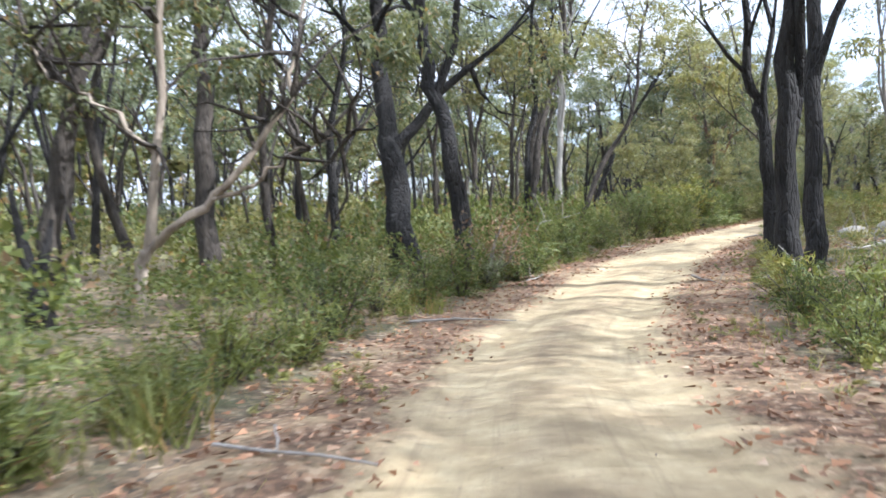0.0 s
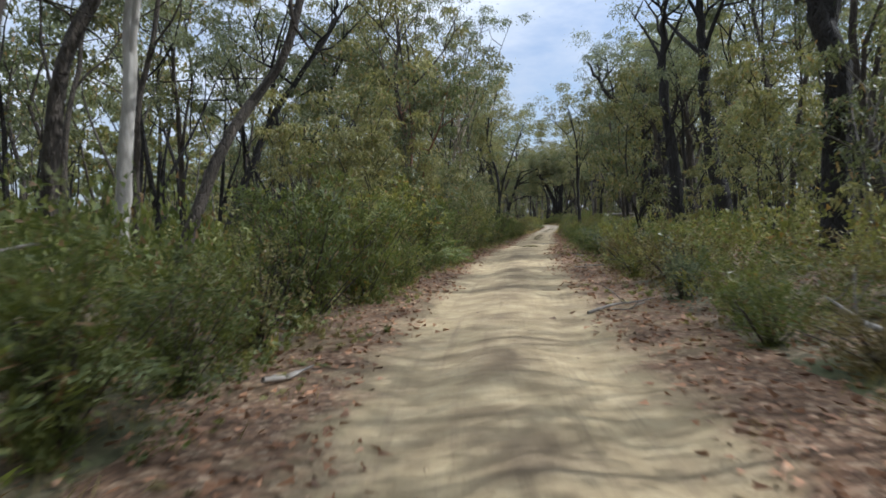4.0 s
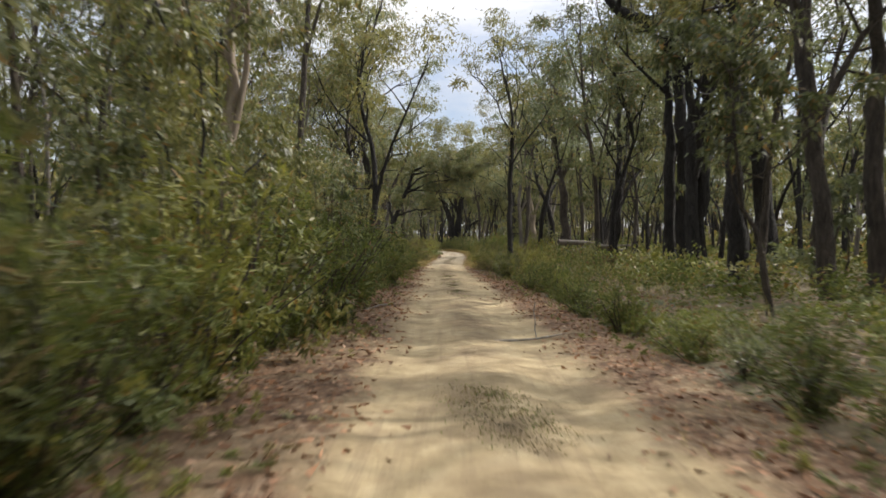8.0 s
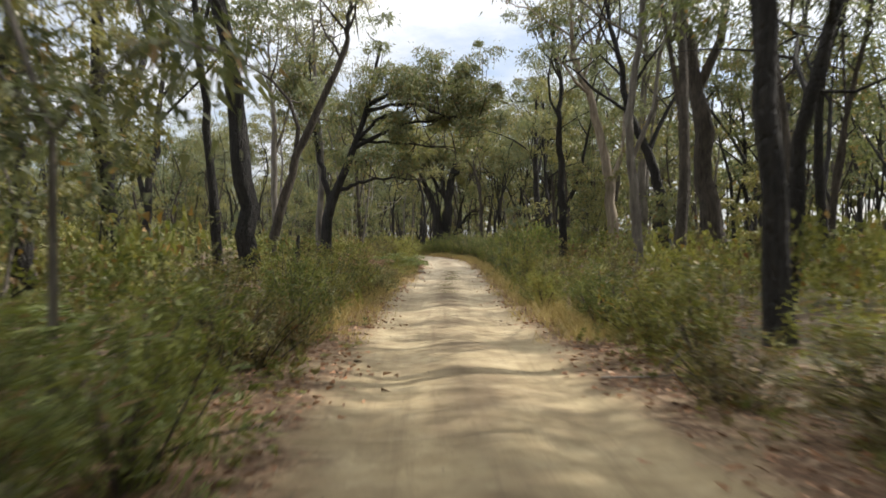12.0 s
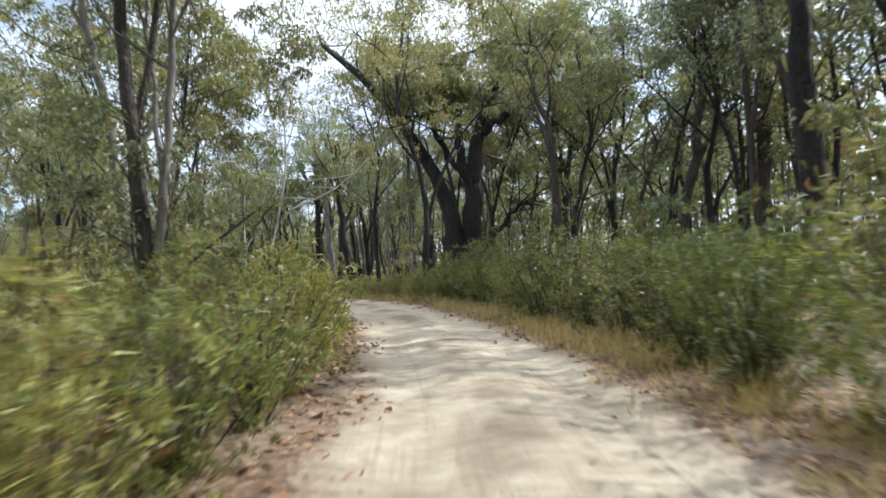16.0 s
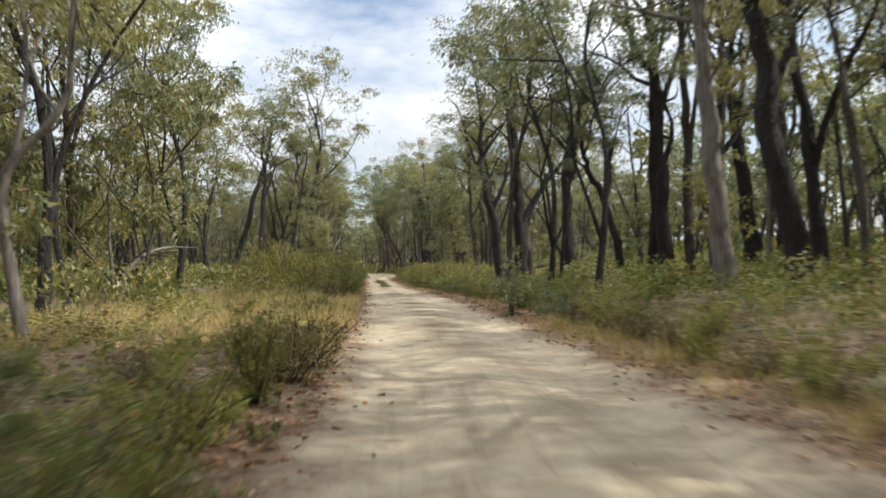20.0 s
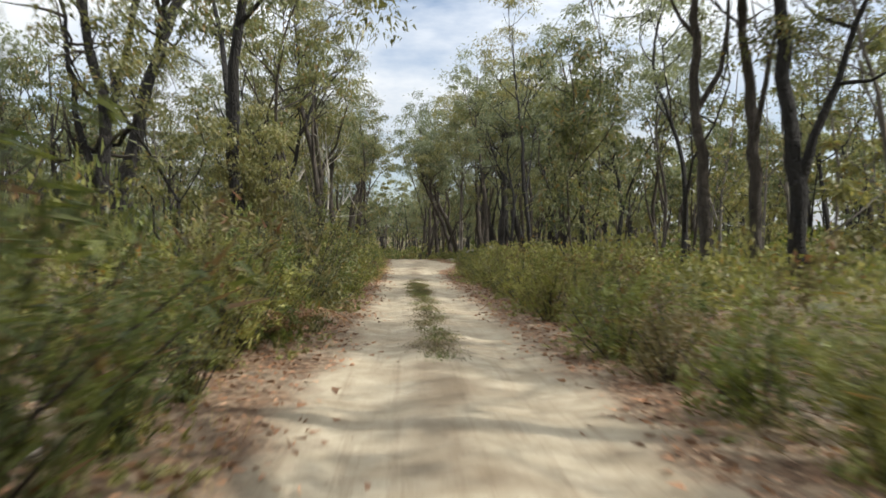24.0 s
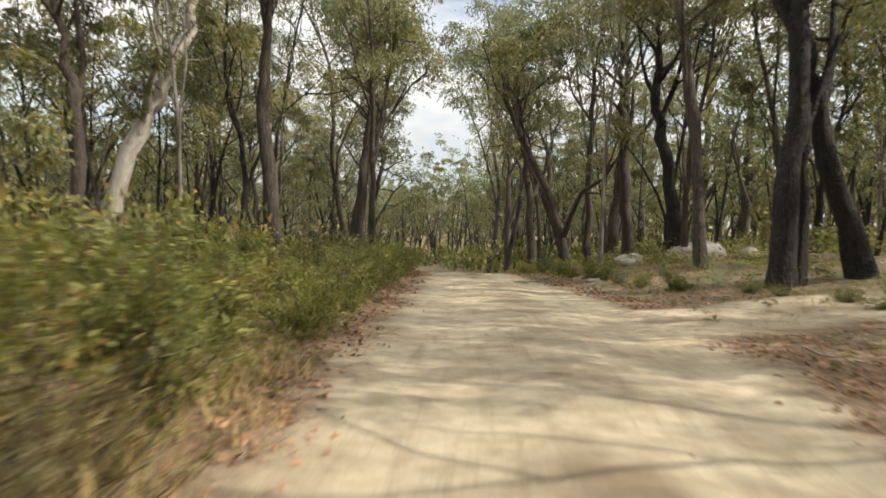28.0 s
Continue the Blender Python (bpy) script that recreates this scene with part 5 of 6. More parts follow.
        tagged(ob, f"dense {words[kind]} heath scrub {('along the verge', 'under the gum trees', 'standing tall behind the verge', 'far back in the woodland', 'a few steps behind the verge', 'creeping low on to the sand')[depth]}", "scrub", kind="stuff")


scatter_shrubs()
BROAD = shrub_form("broadleaf_bush", R(62), 2.2, 1.2, 24, 2600, (0.085, 0.05), LEAF_YELLOW, "bright yellow-green broadleaf bush beside the track", True, 0.2)
for s0, e0, w0 in ((258.6, 1.5, 0.85), (261.2, 2.1, 0.95), (256.6, 2.6, 1.0), (204.5, 1.8, 0.7), (143.0, 1.4, 0.8), (251.0, -2.4, 0.85), (253.0, -3.3, 1.0), (255.2, -4.3, 0.95), (37.6, 1.5, 1.35), (40.2, 2.4, 1.6), (35.4, 2.6, 1.4)):
    bx, by = beside([s0], [e0 > 0], [abs(e0)])[0]
    plant(BROAD, bx, by, s0 * 40, w0)
plant(shrub_form("gum_seedling", R(61), 1.9, 0.62, 9, 560, (0.13, 0.05), LEAF_GLOSSY, "young gum seedling with glossy pale green leaves at the sand's edge", True, -0.6, True), 78.75, 169.2, 20, 1.0, 1.15)
# two slender pale gums on the inside of the bend
gum("white", 68.8, 136.0, 0.065, [(0.15, -0.15, 1.2), (0.45, -0.6, 3.0), (0.75, -1.1, 5.2)], 8.5, 1.3, 0.66)
gum("white", 68.42, 136.9, 0.065, [(0.06, 0.0, 1.4), (0.04, 0.05, 3.2), (0.12, 0.0, 4.8)], 8.0, 1.8, 0.6)

# brown and yellow-green heath on the open grassy verge
for x0, y0, kind, size in ((72.6, 170.8, 6, 0.5), (73.1, 172.2, 6, 0.42), (72.0, 172.4, 6, 0.55), (73.4, 173.8, 0, 0.4), (72.4, 174.3, 6, 0.5), (73.2, 176.0, 0, 0.5), (72.2, 177.4, 1, 0.6), (68.5, 176.6, 3, 0.45), (69.6, 177.4, 2, 0.5), (70.5, 177.0, 3, 0.42), (67.6, 176.2, 2, 0.5), (71.2, 178.2, 3, 0.5), (70.6, 172.0, 6, 0.32), (71.3, 168.6, 6, 0.3), (69.3, 173.6, 3, 0.35), (72.6, 157.6, 6, 0.7), (72.0, 159.4, 6, 0.6), (71.2, 157.2, 0, 0.8), (72.8, 161.4, 3, 0.45), (72.2, 163.0, 6, 0.4)):
    plant(SHRUBS[kind], x0, y0, x0 * 770, size)


def scatter_saplings():
    rng = np.random.default_rng(14)
    for left, a, b, count, lo, hi in ((True, 40, 82, 44, 2.2, 7.5), (True, 80, 102, 7, 2.0, 6.0), (True, 140, 160, 4, 2.0, 5.0), (False, 120, 134, 3, 4.0, 7.0),
                                      (True, 226, 243, 5, 2.5, 6.0), (False, 30, 48, 6, 3.0, 8.0)):
        s, e = rng.uniform(a, b, count), rng.uniform(lo, hi, count)
        for x, y in beside(s, np.full(count, left), e):
            plant(SAPLINGS[int(rng.integers(len(SAPLINGS)))], x, y, rng.uniform(0, 360), rng.uniform(0.7, 1.2))
    for x, y in beside(rng.uniform(194, 210, 6), np.full(6, True), rng.uniform(8.0, 14.0, 6)):
        plant(SAPLINGS[int(rng.integers(len(SAPLINGS)))], x, y, rng.uniform(0, 360), rng.uniform(1.4, 1.9))
    n = 190
    s, e, left = rng.uniform(25, 320, n), 7.0 + rng.random(n) * 32.0, rng.random(n) < 0.5
    xy = beside(s, left, e)
    z = land(xy)
    spots = [(*xy[k], z[k], rng.uniform(0, 6.28), w, w) for k, w in enumerate(rng.uniform(0.7, 1.3, n))]
    joined_woods("understorey", "leafy young gums under the woodland trees", LOW_SHAPES, spots)


scatter_saplings()
# low-crowned leafy gums on the straight
for x0, y0, turn, size in ((83.4, 222.0, 24, 2.0), (84.6, 224.2, 150, 1.8)):
    plant(SAPLINGS[turn % 2 * 2], x0, y0, turn, size)
# dense young gums behind the bracken
for x0, y0, turn, size in ((57.3, 117.5, 20, 0.75), (58.8, 120.5, 140, 0.85), (56.6, 120.8, 250, 0.9), (60.3, 123.6, 310, 0.85), (58.2, 124.5, 80, 0.95), (61.8, 127.0, 190, 0.9)):
    plant(SAPLINGS[turn % len(SAPLINGS)], x0, y0, turn, size)


def in_bands(rng, count, lo, hi, s_lo=-8.0, s_hi=290.0, power=1.0):
    """Points beside the track between lo and hi metres past the sand's edge, on both sides."""
    s = rng.uniform(s_lo, s_hi, count)
    side = rng.choice([-1.0, 1.0], count)
    e = lo + (hi - lo) * rng.random(count) ** power + rng.normal(0, 0.22, count) + 0.2 * np.sin(s * 1.3)
    k = (s + START) / 0.5
    base = np.stack([np.interp(k, np.arange(len(LINE)), LINE[:, c]) for c in range(2)], 1)
    dirn = np.stack([np.interp(k, np.arange(len(LINE)), AHEAD[:, c]) for c in range(2)], 1)
    return base + np.stack([dirn[:, 1], -dirn[:, 0]], 1) * (centre(s) + side * (half_width(s) + e))[:, None], s, e, side


def build_grass():
    rng = np.random.default_rng(31)
    tufts, s, e, side = in_bands(rng, 5200, 0.35, 13.0, power=1.5)
    per = 11
    z = foot(tufts)
    root = np.repeat(np.c_[tufts, z], per, 0) + np.c_[rng.normal(0, 0.16, (len(tufts) * per, 2)), np.full(len(tufts) * per, -0.03)]
    tall = np.repeat(np.clip(0.16 + 0.12 * e, 0.2, 0.55) * rng.uniform(0.6, 1.3, len(tufts)), per)
    way = rng.normal(0, 0.38, (len(root), 3)) + [0, 0, 1.0]
    v, q = leaves(root, way, 1.0, 0.022, rng)
    v = root.repeat(4, 0) + (v - root.repeat(4, 0)) * tall.repeat(4)[:, None] * [1, 1, 1]
    ob = new("grass", mesh_from("grass", v, q, GRASS))
    tagged(ob, "dry straw-green grass tufts along the verges", "grass", kind="stuff")


def build_litter():
    rng = np.random.default_rng(35)
    n = 105000
    spots, s, e, side = in_bands(rng, n, -0.2, 4.2, power=1.35)
    root = np.c_[spots, foot(spots) + rng.uniform(0.005, 0.03, n)]
    way = rng.normal(0, 1, (n, 3)) * [1, 1, 0.12]
    v, q = blades(root, way, 0.088, 0.044, rng)
    ob = new("leaf_litter", mesh_from("leaf_litter", v, q, LITTER))
    tagged(ob, "brown and rust fallen gum leaves scattered on the verges", "leaf litter", kind="stuff")


build_grass()
build_litter()


def build_straw():
    """Golden dry grass: the open patch beside the track and the sunny edges."""
    rng = np.random.default_rng(33)
    s = np.r_[rng.uniform(181, 200, 2200), rng.uniform(98, 150, 900), rng.uniform(150, 186, 260), rng.uniform(240, 262, 260), rng.uniform(98, 122, 300)]
    left = np.r_[np.ones(2200, bool), np.zeros(900, bool), np.zeros(260, bool), np.ones(260, bool), np.ones(300, bool)]
    e = np.r_[0.1 + 7.0 * rng.random(2200), rng.normal(0.45, 0.3, 900), rng.normal(0.5, 0.3, 260), rng.normal(0.6, 0.4, 260), rng.normal(0.4, 0.3, 300)]
    patch = np.sin(s * 1.9 + 1.5 * np.sin(e * 1.4)) + 0.7 * np.sin(e * 2.3 + s * 0.7) + rng.normal(0, 0.35, len(s))
    keep = (patch > -0.35) | ~left | (s < 180) | (s > 202)
    s, left, e, patch = s[keep], left[keep], e[keep], patch[keep]
    xy = beside(s, left, e)
    per = 14
    z = foot(xy)
    root = np.repeat(np.c_[xy, z], per, 0) + np.c_[rng.normal(0, 0.12, (len(xy) * per, 2)), np.full(len(xy) * per, -0.02)]
    tall = np.repeat(rng.uniform(0.15, 0.45, len(xy)) * np.clip(1.0 + 0.3 * patch, 0.7, 1.5), per)
    way = unit(rng.normal(0, 0.4, root.shape) + [0, 0, 1.0]) * tall[:, None]
    side = unit(np.cross(way, rng.normal(size=root.shape))) * 0.007
    v = np.stack([root - side, root + side, root + way], 1).reshape(-1, 3)
    ob = new("straw_grass", mesh_from("straw_grass", v, np.arange(len(v)).reshape(-1, 3), STRAW))
    tagged(ob, "golden dry straw grass on the open verge", "grass", kind="stuff")


build_straw()


def build_flowers():
    """Small papery flower heads that stand among the dry grass."""
    rng = np.random.default_rng(35)
    n = 170
    s, e = rng.uniform(182, 201, n), 0.4 + 5.5 * rng.random(n) ** 1.2
    xy = beside(s, np.ones(n, bool), e)
    z, h = foot(xy), rng.uniform(0.2, 0.45, n)
    pieces = []
    for k in range(n):
        top = np.array([*xy[k], z[k] + h[k]])
        m = int(rng.integers(1, 4))
        pieces.append(leaves(top + rng.normal(0, 0.015, (m * 5, 3)), rng.normal(0, 1, (m * 5, 3)) + [0, 0, 0.5], 0.022, 0.013, rng))
    tagged(new("flower_heads", mesh_from("flower_heads", *merge(pieces), PAPERY)), "small pale papery flower heads among dry grass", "flowers", kind="stuff")


build_flowers()


def build_far_woods():
    """The woods' far rim: thin trunks and leaf masses all round."""
    rng = np.random.default_rng(41)
    n = 1000
    ang = rng.uniform(0, 2 * np.pi, n)
    far = rng.uniform(1.0, 1.4, n)
    x, y = 52 + np.cos(ang) * 128 * far, 175 + np.sin(ang) * 238 * far
    s, off, _ = track_place(np.c_[x, y])
    z = land(np.c_[x, y])
    trunks, cs = [], []
    for a, b, c in zip(x, y, z):
        h = rng.uniform(9, 17)
        top = np.array([a, b, c + h]) + rng.normal(0, 1, 3)
        trunks.append(tube([(a, b, c - 0.3), (a, b, c + h * 0.5), top], [0.2, 0.14, 0.05], 4, rng))
        cs.append(top + rng.normal(0, 1, (26, 3)) * [2.2, 2.2, 2.4] - [0, 0, 2.2])
        cs.append(np.array([a, b, c]) + rng.random((16, 3)) * [9.0, 9.0, 5.5] - [4.5, 4.5, 0.0])
    cs = np.concatenate(cs)
    woods = tagged(new("far_woods"), "distant gum woodland closing the view all round", "woodland", kind="stuff")
    part("trunks", mesh_from("trunks", *merge(trunks), BARK["brown"]), woods)
    part("canopy", mesh_from("canopy", *leaves(cs, rng.normal(0, 1, cs.shape), 1.9, 1.0, rng), LEAF_GUM), woods)


build_far_woods()


# ---- side track, stones, fallen wood, ferns and tufts ----
def build_side_track():
    """The pale sand turn-off that leaves the track to the right near the walk's end."""
    line = smooth_line([(77.4, 246.5, 0), (80.5, 248.8, 0), (85.0, 250.2, 0), (92.0, 250.6, 0), (104.0, 248.0, 0)], 70)
    ahead = unit(np.gradient(line[:, :2], axis=0))
    right = np.stack([ahead[:, 1], -ahead[:, 0]], 1)
    u = np.linspace(-3.2, 3.2, 17)
    xy = line[:, None, :2] + right[:, None] * u[None, :, None]
    z = land(xy.reshape(-1, 2)).reshape(xy.shape[:2]) + 0.05 + np.interp(np.abs(u), [0, 1.6, 3.2], [0, 0, -0.25])[None]
    s, off, base = track_place(xy.reshape(-1, 2))
    z = np.maximum(z, 0 * z + base.reshape(z.shape) - 0.05) - np.interp(off.reshape(z.shape), [1.2, 3.4], [0.12, 0.0])
    over = foot(xy.reshape(-1, 2)).reshape(z.shape) + 0.035 - np.interp(np.abs(u), [0, 2.0, 3.2], [0, 0, 0.2])[None]
    z = np.where(off.reshape(z.shape) > 3.6, np.maximum(z, over), z)
    v = np.concatenate([xy, z[..., None]], -1).reshape(-1, 3)
    uv = np.stack([np.broadcast_to(u[None] * 0.7, z.shape), np.broadcast_to(150 + np.arange(70)[:, None] * 0.4, z.shape)], -1).reshape(-1, 2)
    i, j = np.meshgrid(np.arange(69), np.arange(16), indexing="ij")
    a = (i * 17 + j).ravel()
    ob = new("side_road", mesh_from("side_road", v, np.stack([a, a + 1, a + 18, a + 17], 1), SAND, uv, True))
    tagged(ob, "pale sandy turn-off leaving the bush track", "dirt road", kind="structure")


build_side_track()


def boulder(x, y, size, flat, seed, label="rounded grey granite boulder beside the track"):
    rng = np.random.default_rng(seed)
    bm = bmesh.new()
    bmesh.ops.create_icosphere(bm, subdivisions=3, radius=1.0)
    push = unit(rng.normal(0, 1, (9, 3)))
    for v in bm.verts:
        d = np.array(v.co)
        k = 1 + 0.16 * sum(math.sin(3.1 * float(d @ p) + i) for i, p in enumerate(push)) / 3 + 0.03 * rng.normal()
        v.co = Vector(d * k * np.array([1.0, 0.8, flat])) * size
    me = bpy.data.meshes.new("boulder")
    bm.to_mesh(me)
    bm.free()
    me.materials.append(STONE)
    for p in me.polygons:
        p.use_smooth = True
    ob = tagged(new("boulder", me), label, "boulder", "granite boulders")
    ob.location, ob.rotation_euler = (x, y, land_at(x, y) + size * flat * 0.35), (0, 0, seed * 1.3)


for x, y, size, flat, seed in ((13.6, 18.1, 0.5, 0.55, 1), (14.4, 19.5, 0.75, 0.5, 2), (15.5, 20.8, 0.6, 0.6, 3), (13.5, 20.7, 0.4, 0.6, 4),
                               (84.7, 262.0, 1.0, 0.6, 5), (82.7, 264.5, 0.85, 0.4, 6), (80.2, 259.5, 0.28, 0.5, 7), (86.4, 261.0, 0.5, 0.6, 8),
                               (83.0, 234.2, 0.45, 0.55, 9), (81.6, 235.6, 0.3, 0.5, 10), (90.2, 208.0, 0.5, 0.55, 11), (91.8, 206.5, 0.4, 0.6, 12),
                               (84.2, 203.0, 0.7, 0.3, 13)):
    boulder(x, y, size, flat, seed)


def fallen(name, points, r0, r1, label, category, mat=DEADWOOD, stubs=3, seed=1, reach=1.0):
    """Fallen wood lying on the ground: a bent tapered trunk with broken side stubs."""
    rng = np.random.default_rng(seed)
    pts = np.array([(x, y, land_at(x, y) + h) for x, y, h in points])
    line = smooth_line(pts, 16)
    ob = tagged(new(name), label, category, "fallen wood")
    ob.location = pts[0]
    part("stem", mesh_from("stem", *tube(line - pts[0], np.linspace(r0, r1, 16), 8, rng, 0.06), mat, smooth=True), ob)
    for k in range(stubs):
        i = int(rng.integers(4, 14))
        st = limb_line(line[i] - pts[0], rng.normal(0, 1, 3) + np.array([0, 0, 0.6]), rng.uniform(0.4, 1.1) * (1 + r0 * 4) * reach, rng, 0.1, 4)
        part("branch", mesh_from("branch", *tube(st, np.linspace(r1 * 0.9, 0.01, len(st)), 6, rng), mat, smooth=True), ob)


fallen("fallen_log", [(53.6, 83.2, 1.55), (55.8, 82.4, 1.4), (57.6, 80.8, 0.9), (58.6, 79.2, 0.3)], 0.2, 0.1, "weathered grey fallen log propped on the scrub", "log", BARK["grey"], 5, seed=2)
fallen("fallen_log", [(52.9, 81.6, 0.9), (55.0, 80.9, 1.2), (57.4, 80.0, 1.3)], 0.14, 0.06, "thin grey fallen limb among the scrub", "log", BARK["grey"], 4, seed=3)
fallen("fallen_log", [(87.6, 206.8, 0.75), (90.5, 206.2, 0.7), (93.6, 205.4, 0.6)], 0.17, 0.1, "charred dark log lying behind the scrub", "log", BARK["black"], seed=4)
fallen("curved_branch", [(3.9, 19.7, 0.5), (4.1, 20.4, 1.05), (4.7, 21.3, 1.15), (5.5, 22.1, 1.35)], 0.03, 0.012, "pale bare curved branch arching over the scrub", "branch", seed=5)
fallen("dead_branch", [(62.65, 121.0, 0.7), (63.3, 120.6, 1.5), (64.0, 120.1, 2.2)], 0.03, 0.018, "dark dead branch leaning out of the scrub", "branch", BARK["brown"], 1, seed=6)
fallen("fallen_branch", [(65.2, 178.4, 0.0), (65.3, 178.6, 0.9), (65.9, 179.1, 1.75), (66.5, 180.4, 2.1), (67.4, 181.9, 2.2)], 0.13, 0.03, "pale bare dead trunk arching above the scrub", "branch", BARK["grey"], seed=7)
fallen("fallen_branch", [(64.4, 179.8, 0.0), (64.8, 179.2, 1.0), (65.6, 178.9, 1.6), (66.9, 179.6, 1.95), (68.0, 179.4, 1.7)], 0.05, 0.02, "bare dark fallen branch above the scrub", "branch", BARK["brown"], seed=8)
fallen("fallen_branch", [(27.5, 55.3, 0.1), (28.4, 55.0, 0.12), (29.6, 55.4, 0.1)], 0.025, 0.012, "thin pale stick lying on the verge", "branch", stubs=1, seed=9)
fallen("fallen_branch", [(36.8, 58.0, 0.35), (38.6, 57.5, 0.4), (40.0, 57.4, 0.35)], 0.05, 0.03, "pale fallen branch in the low scrub", "branch", stubs=1, seed=10)


# sticks and small fallen limbs on the verges
rs = np.random.default_rng(55)
for k in range(64):
    s0, e0, left = rs.uniform(0, 275), rs.uniform(0.1, 2.2), rs.random() < 0.5
    px, py = beside([s0], [left], [e0])[0]
    a0, ln = rs.uniform(0, 6.28), rs.uniform(0.35, 1.2)
    ends = [(px + math.cos(a0) * ln * f + rs.normal(0, 0.04), py + math.sin(a0) * ln * f + rs.normal(0, 0.04)) for f in (-1, -0.3, 0.4, 1)]
    lift = [float(foot([q])[0]) - land_at(*q) + 0.03 + rs.uniform(0, 0.06) for q in ends]
    fallen("fallen_stick", [(*q, h) for q, h in zip(ends, lift)], rs.uniform(0.012, 0.03), 0.008, "bare grey stick fallen on the leaf litter", "stick", stubs=1 + k % 2, seed=200 + k, reach=0.35)


# bare grey limbs lying in the low heath near the walk's start
for k in range(9):
    s0, e0 = rs.uniform(13, 27), rs.uniform(1.2, 4.5)
    px, py = beside([s0], [False], [e0])[0]
    a0, ln = rs.uniform(0, 6.28), rs.uniform(0.6, 1.4)
    fallen("fallen_branch", [(px + math.cos(a0) * ln * f, py + math.sin(a0) * ln * f, 0.12 + 0.5 * max(0.0, f) * rs.uniform(0.2, 0.8)) for f in (-1, -0.3, 0.4, 1)], rs.uniform(0.025, 0.05), 0.012, "bare weathered grey branch lying in low heath", "branch", stubs=3, seed=300 + k, reach=0.6)


def stump(x, y, r, prongs, label, seed):
    rng = np.random.default_rng(seed)
    ob = tagged(new("tree_stump"), label, "stump")
    ob.location = (x, y, land_at(x, y))
    part("bole", mesh_from("bole", *tube(smooth_line([(0, 0, -0.2), (0.03, 0, 0.4), (0.0, 0.05, 0.9)], 8), np.linspace(r * 1.3, r * 0.8, 8), 10, rng, 0.09), BARK["black"], smooth=True), ob)
    for px, py, pz in prongs:
        line = smooth_line([(0, 0, 0.6), (px * 0.5, py * 0.5, pz * 0.6), (px, py, pz)], 8)
        part("broken_limb", mesh_from("broken_limb", *tube(line, np.linspace(r * 0.6, r * 0.16, 8), 8, rng, 0.09), BARK["black"], smooth=True), ob)


stump(-4.0, 8.6, 0.22, [(-0.35, 0.05, 2.3), (0.3, 0.1, 1.7)], "charred forked stump with broken prongs", 3)
stump(89.6, 202.6, 0.25, [(0.1, 0.0, 0.9)], "short charred stump on bare ground", 4)
stump(47.2, 96.2, 0.26, [(0.15, 0.1, 1.6)], "grey broken stump beside the track", 5)


def fern_form():
    """A bracken frond: a bowed stalk with paired, toothed leaflets."""
    rng = np.random.default_rng(5)
    line = smooth_line([(0, 0, 0), (0.12, 0, 0.42), (0.42, 0, 0.7), (0.85, 0, 0.66)], 26)
    pieces = [tube(line[::5], np.linspace(0.008, 0.003, 6), 3, rng)]
    base, way, ln = [], [], []
    for i in range(6, 26):
        reach = 0.3 * math.sin(math.pi * (i - 4) / 24) + 0.03
        for sd in (-1, 1):
            for k in range(5):
                p = line[i] + np.array([0.02 * k, sd * reach * k / 5, -0.05 * (k / 5) ** 2])
                base.append(p)
                way.append((0.7, sd * 1.0, -0.15 + 0.1 * rng.normal()))
    v, q = leaves(np.array(base), np.array(way), 0.085, 0.034, rng)
    return mesh_from("frond", v, q, LEAF_FERN), mesh_from("frond", v, q, LEAF_DRY), mesh_from("stalk", *pieces[0], LEAF_FERN)


FROND, DRY_FROND, STALK = fern_form()


def fern(x, y, size, seed, dry=False):
    rng = np.random.default_rng(seed)
    ob = tagged(new("bracken_fern"), "rust-brown dead bracken fern on the verge" if dry else "green arching bracken fern on the verge", "fern", "bracken ferns")
    ob.location = (x, y, land_at(x, y) - 0.03)
    n = 7
    for k in range(n):
        f = part("frond", DRY_FROND if dry else FROND, ob)
        f.rotation_euler = (rng.normal(0, 0.12), rng.normal(0, 0.15), k * 6.283 / n + rng.normal(0, 0.3))
        sz = size * rng.uniform(0.75, 1.2)
        f.scale = (sz, sz, sz)
        g = part("stalk", STALK, f)


FERN_SPOTS = ((39.0, 0.4), (39.9, 0.7), (40.8, 0.3), (41.8, 0.6), (38.2, 0.8), (121.6, 0.5), (122.4, 0.2), (123.2, 0.8), (124.0, 0.4), (124.8, 0.9), (125.6, 0.3), (126.6, 0.7), (123.4, 1.5), (126.0, 1.5), (136.5, 2.0), (138.0, 2.4), (139.6, 1.6), (121.0, 1.0), (123.2, 1.9), (119.4, 0.8), (117.6, 2.2), (61.4, 2.0), (63.0, 2.8), (65.8, 2.0), (66.8, 2.9),
              (19.2, 2.4), (20.6, 1.3), (18.4, 1.5), (21.8, 2.3), (23.4, 1.6), (48.2, 2.6), (52.4, 1.8), (88.0, 1.9), (91.5, 1.2), (93.4, 2.2), (105.0, 1.3), (127.6, 1.5), (131.0, 2.0))
for k, (s0, e0) in enumerate(FERN_SPOTS):
    fx, fy = beside([s0], [True], [e0])[0]
    fern(fx, fy, 0.72 + 0.3 * ((k * 37) % 10) / 10, 60 + k)
for k, (s0, e0) in enumerate(((116.6, 2.3), (117.4, 1.7), (117.8, 2.6), (116.0, 1.9), (118.4, 2.2), (245.0, 1.1), (245.8, 0.7), (246.6, 1.5), (244.0, 1.6), (16.8, 3.0), (222.0, 0.9))):
    fx, fy = beside([s0], [True], [e0])[0]
    fern(fx, fy, 0.9, 160 + k, True)


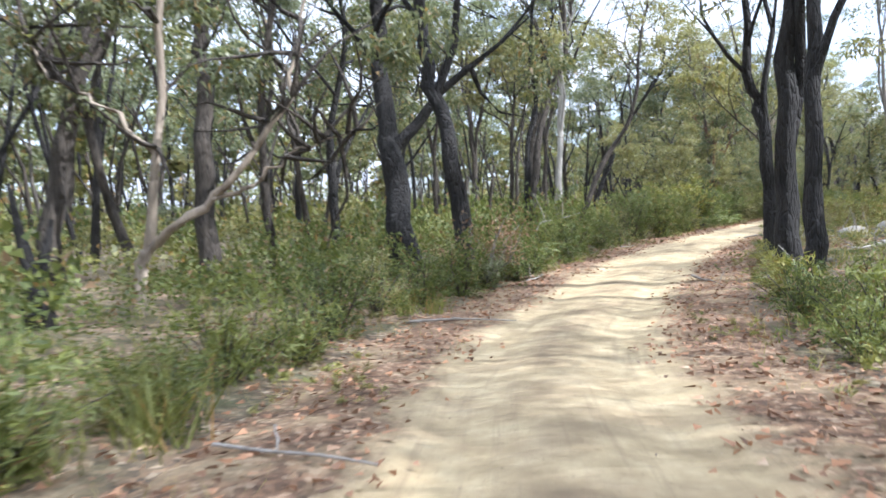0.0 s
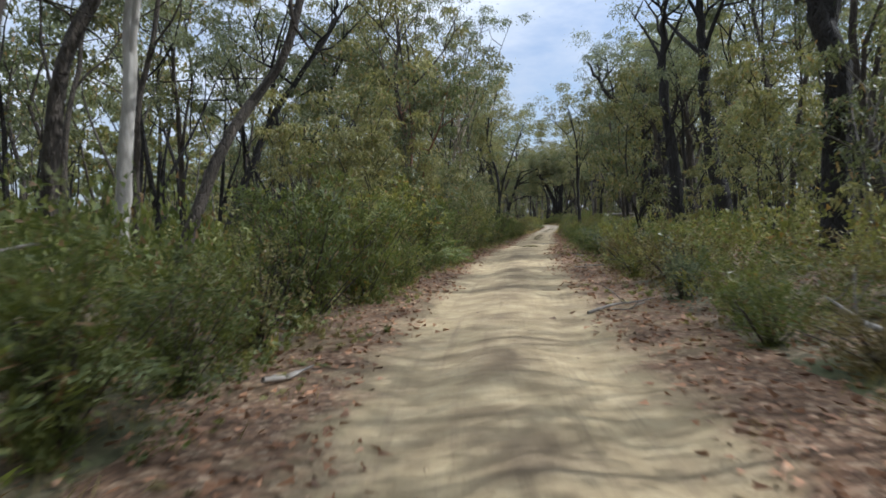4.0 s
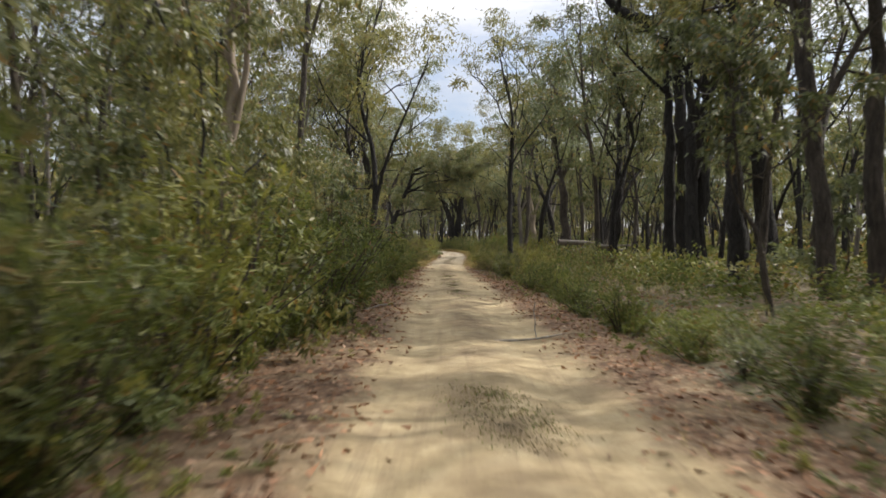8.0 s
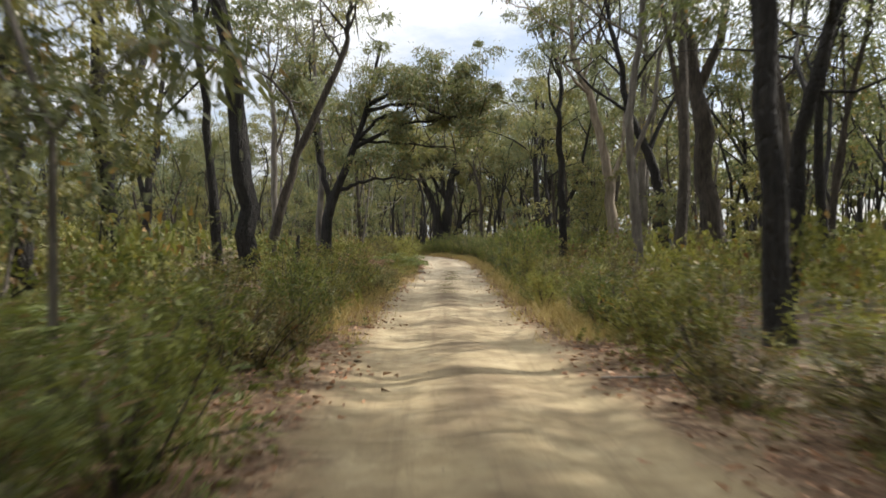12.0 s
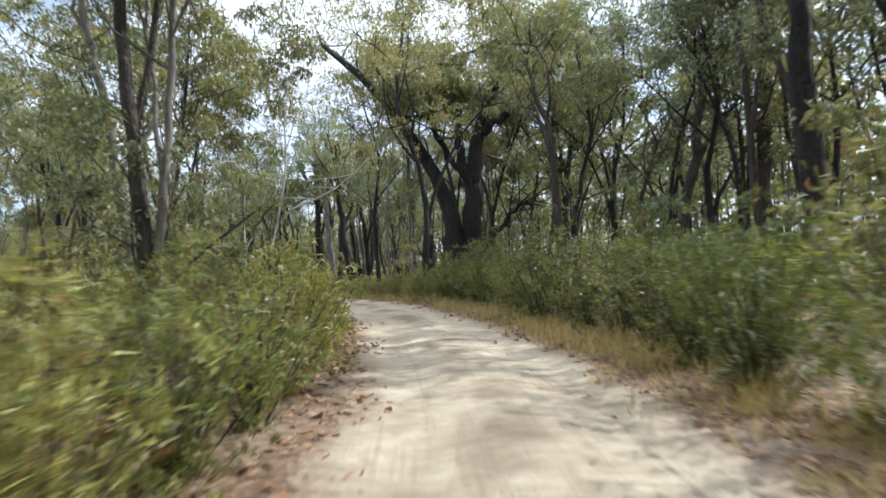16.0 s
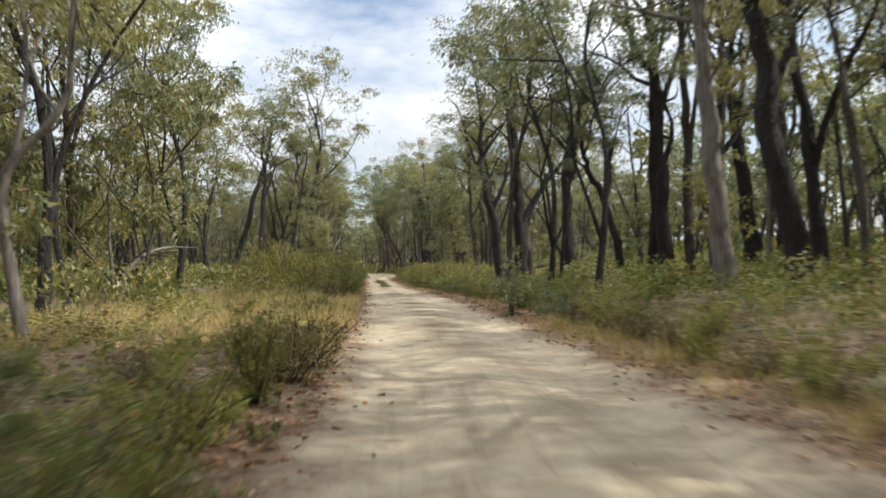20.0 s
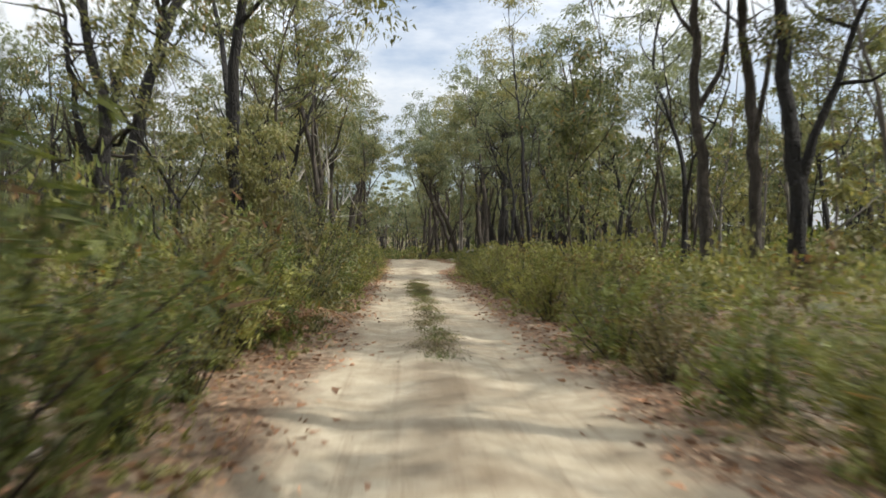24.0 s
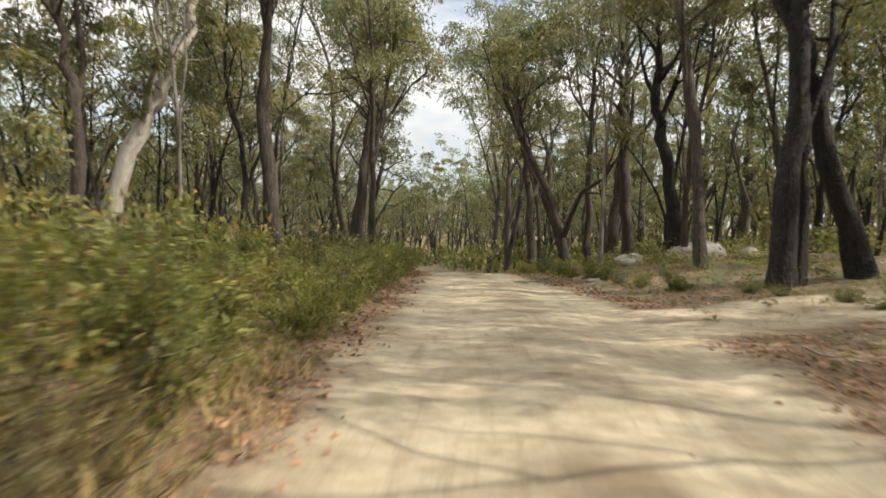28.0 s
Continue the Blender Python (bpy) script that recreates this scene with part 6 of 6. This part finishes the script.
def dead_shrub(x, y, h, seed):
    rng = np.random.default_rng(seed)
    ob = tagged(new("dead_shrub"), "dead shrub with rust-red withered leaves and bare stems", "shrub")
    ob.location = (x, y, land_at(x, y))
    tips = []
    for k in range(7):
        ln = limb_line((0, 0, -0.05), (rng.normal(0, 0.35), rng.normal(0, 0.35), 1.0), h * rng.uniform(0.7, 1.0), rng, 0.15, 6)
        part("stem", mesh_from("stem", *tube(ln, np.linspace(0.022, 0.006, len(ln)), 5, rng), DEADWOOD), ob)
        tips += [ln[-1], ln[-2], ln[-3]]
    tips = np.array(tips)
    c = tips[rng.integers(0, len(tips), 420)] + rng.normal(0, 0.16, (420, 3))
    part("foliage", mesh_from("foliage", *leaves(c, rng.normal(0, 0.6, c.shape) + [0, 0, -0.4], 0.12, 0.03, rng), LEAF_DRY), ob)


dead_shrub(2.7, 14.7, 2.1, 8)
dead_shrub(3.2, 15.5, 1.5, 9)


def tuft(x, y, h, blades_n, seed, mat, label, spread=0.12, flop=0.3):
    rng = np.random.default_rng(seed)
    root = np.c_[rng.normal(0, spread, (blades_n, 2)), np.full(blades_n, -0.03)]
    v, q = blades(root, rng.normal(0, flop, (blades_n, 3)) + [0, 0, 1.0], h, 0.016, rng)
    ob = tagged(new("grass_tuft", mesh_from("grass_tuft", v, q, mat)), label, "grass", "grass tufts")
    base = float(foot([(x, y)])[0])
    ob.location = (x, y, base)


# grass and dark growth on the ridge between the wheel ways
def ridge_growth():
    rng = np.random.default_rng(91)
    lots = {0: [], 1: [], 2: []}
    for s0, s1, count, h in ((56.8, 58.6, 26, 0.03), (70, 90, 40, 0.022), (108, 122, 40, 0.022), (220.5, 239, 210, 0.036), (231, 239, 90, 0.045), (237, 243, 20, 0.03)):
        s = s0 + (s1 - s0) * rng.beta(1.15, 1.15, count)
        k = ((s + START) / 0.5).astype(int)
        o = centre(s) + rng.normal(-0.02, 0.13, count) + 0.07 * np.sin(s * 1.7)
        xy = np.stack([LINE[k, 0] + AHEAD[k, 1] * o, LINE[k, 1] - AHEAD[k, 0] * o], 1) + rng.uniform(-0.25, 0.25, (count, 2)) * [0.2, 1.0]
        z = foot(xy)
        for m in range(count):
            n = int(rng.integers(40, 110))
            root = np.array([*xy[m], z[m] + 0.02]) + np.c_[rng.normal(0, 0.11, n), rng.normal(0, 0.2, n), np.zeros(n)]
            lots[m % 3].append(blades(root, rng.normal(0, 1.0, (n, 3)) + [0, 0, 0.35], h * rng.uniform(0.5, 1.2), 0.013, rng))
    for m, words in ((0, "low grey-green"), (1, "low olive-brown"), (2, "low brownish heath")):
        ob = new("ridge_growth", mesh_from("ridge_growth", *merge(lots[m]), (LEAF_SHRUB, LEAF_TAN, DRY_HEATH)[m]))
        tagged(ob, f"{words} growth on the ridge between wheel ruts", "grass", kind="stuff")


ridge_growth()
for s0, e0, h in ((4.6, 1.4, 0.7), (5.2, 1.9, 0.6), (3.9, 1.9, 0.5), (11.2, 1.6, 0.45), (12.0, 2.1, 0.5), (11.6, 1.2, 0.4), (32.5, 1.2, 0.5), (33.6, 1.5, 0.5), (34.4, 0.9, 0.45), (110.6, 1.8, 0.6), (111.4, 2.4, 0.6), (196.5, 2.2, 0.5), (198.0, 3.0, 0.45), (200.5, 2.0, 0.5), (203.0, 2.8, 0.5)):
    gx, gy = beside([s0], [True], [e0])[0]
    tuft(gx, gy, h, 120, int(s0 * 31), LEAF_YELLOW if s0 < 40 else GRASS, "bright yellow-green grass tuft on the verge" if s0 < 40 else "straw-coloured grass tuft on the verge", 0.16)


CLOD = plain_material("clods", [(0.3, (0.14, 0.105, 0.07)), (0.5, (0.27, 0.21, 0.15)), (0.7, (0.42, 0.35, 0.26))], 5.0, 0.95, 0.005)


def pebbles():
    """Small stones and clods on the sand, past counting."""
    rng = np.random.default_rng(71)
    n = 1300
    s, o = rng.uniform(-6, 290, n), rng.normal(0, 1.0, n)
    k = ((s + START) / 0.5).astype(int)
    x, y = LINE[k, 0] + AHEAD[k, 1] * (centre(s) + o), LINE[k, 1] - AHEAD[k, 0] * (centre(s) + o)
    size = rng.gamma(1.5, 0.004, n) + 0.004
    octa = np.array([(1, 0, 0), (0, 1, 0), (-1, 0, 0), (0, -1, 0), (0, 0, 0.7), (0, 0, -0.7)], float)
    tri = np.array([(0, 1, 4), (1, 2, 4), (2, 3, 4), (3, 0, 4), (1, 0, 5), (2, 1, 5), (3, 2, 5), (0, 3, 5)])
    v = octa[None] * size[:, None, None] * rng.uniform(0.7, 1.3, (n, 6, 1)) + np.stack([x, y, LINE[k, 2] + 0.0], 1)[:, None]
    ob = new("pebbles", mesh_from("pebbles", v.reshape(-1, 3), (tri[None] + np.arange(n)[:, None, None] * 6).reshape(-1, 3), CLOD))
    tagged(ob, "scattered small stones, twigs and clods on the sand", "pebbles", kind="stuff")


pebbles()
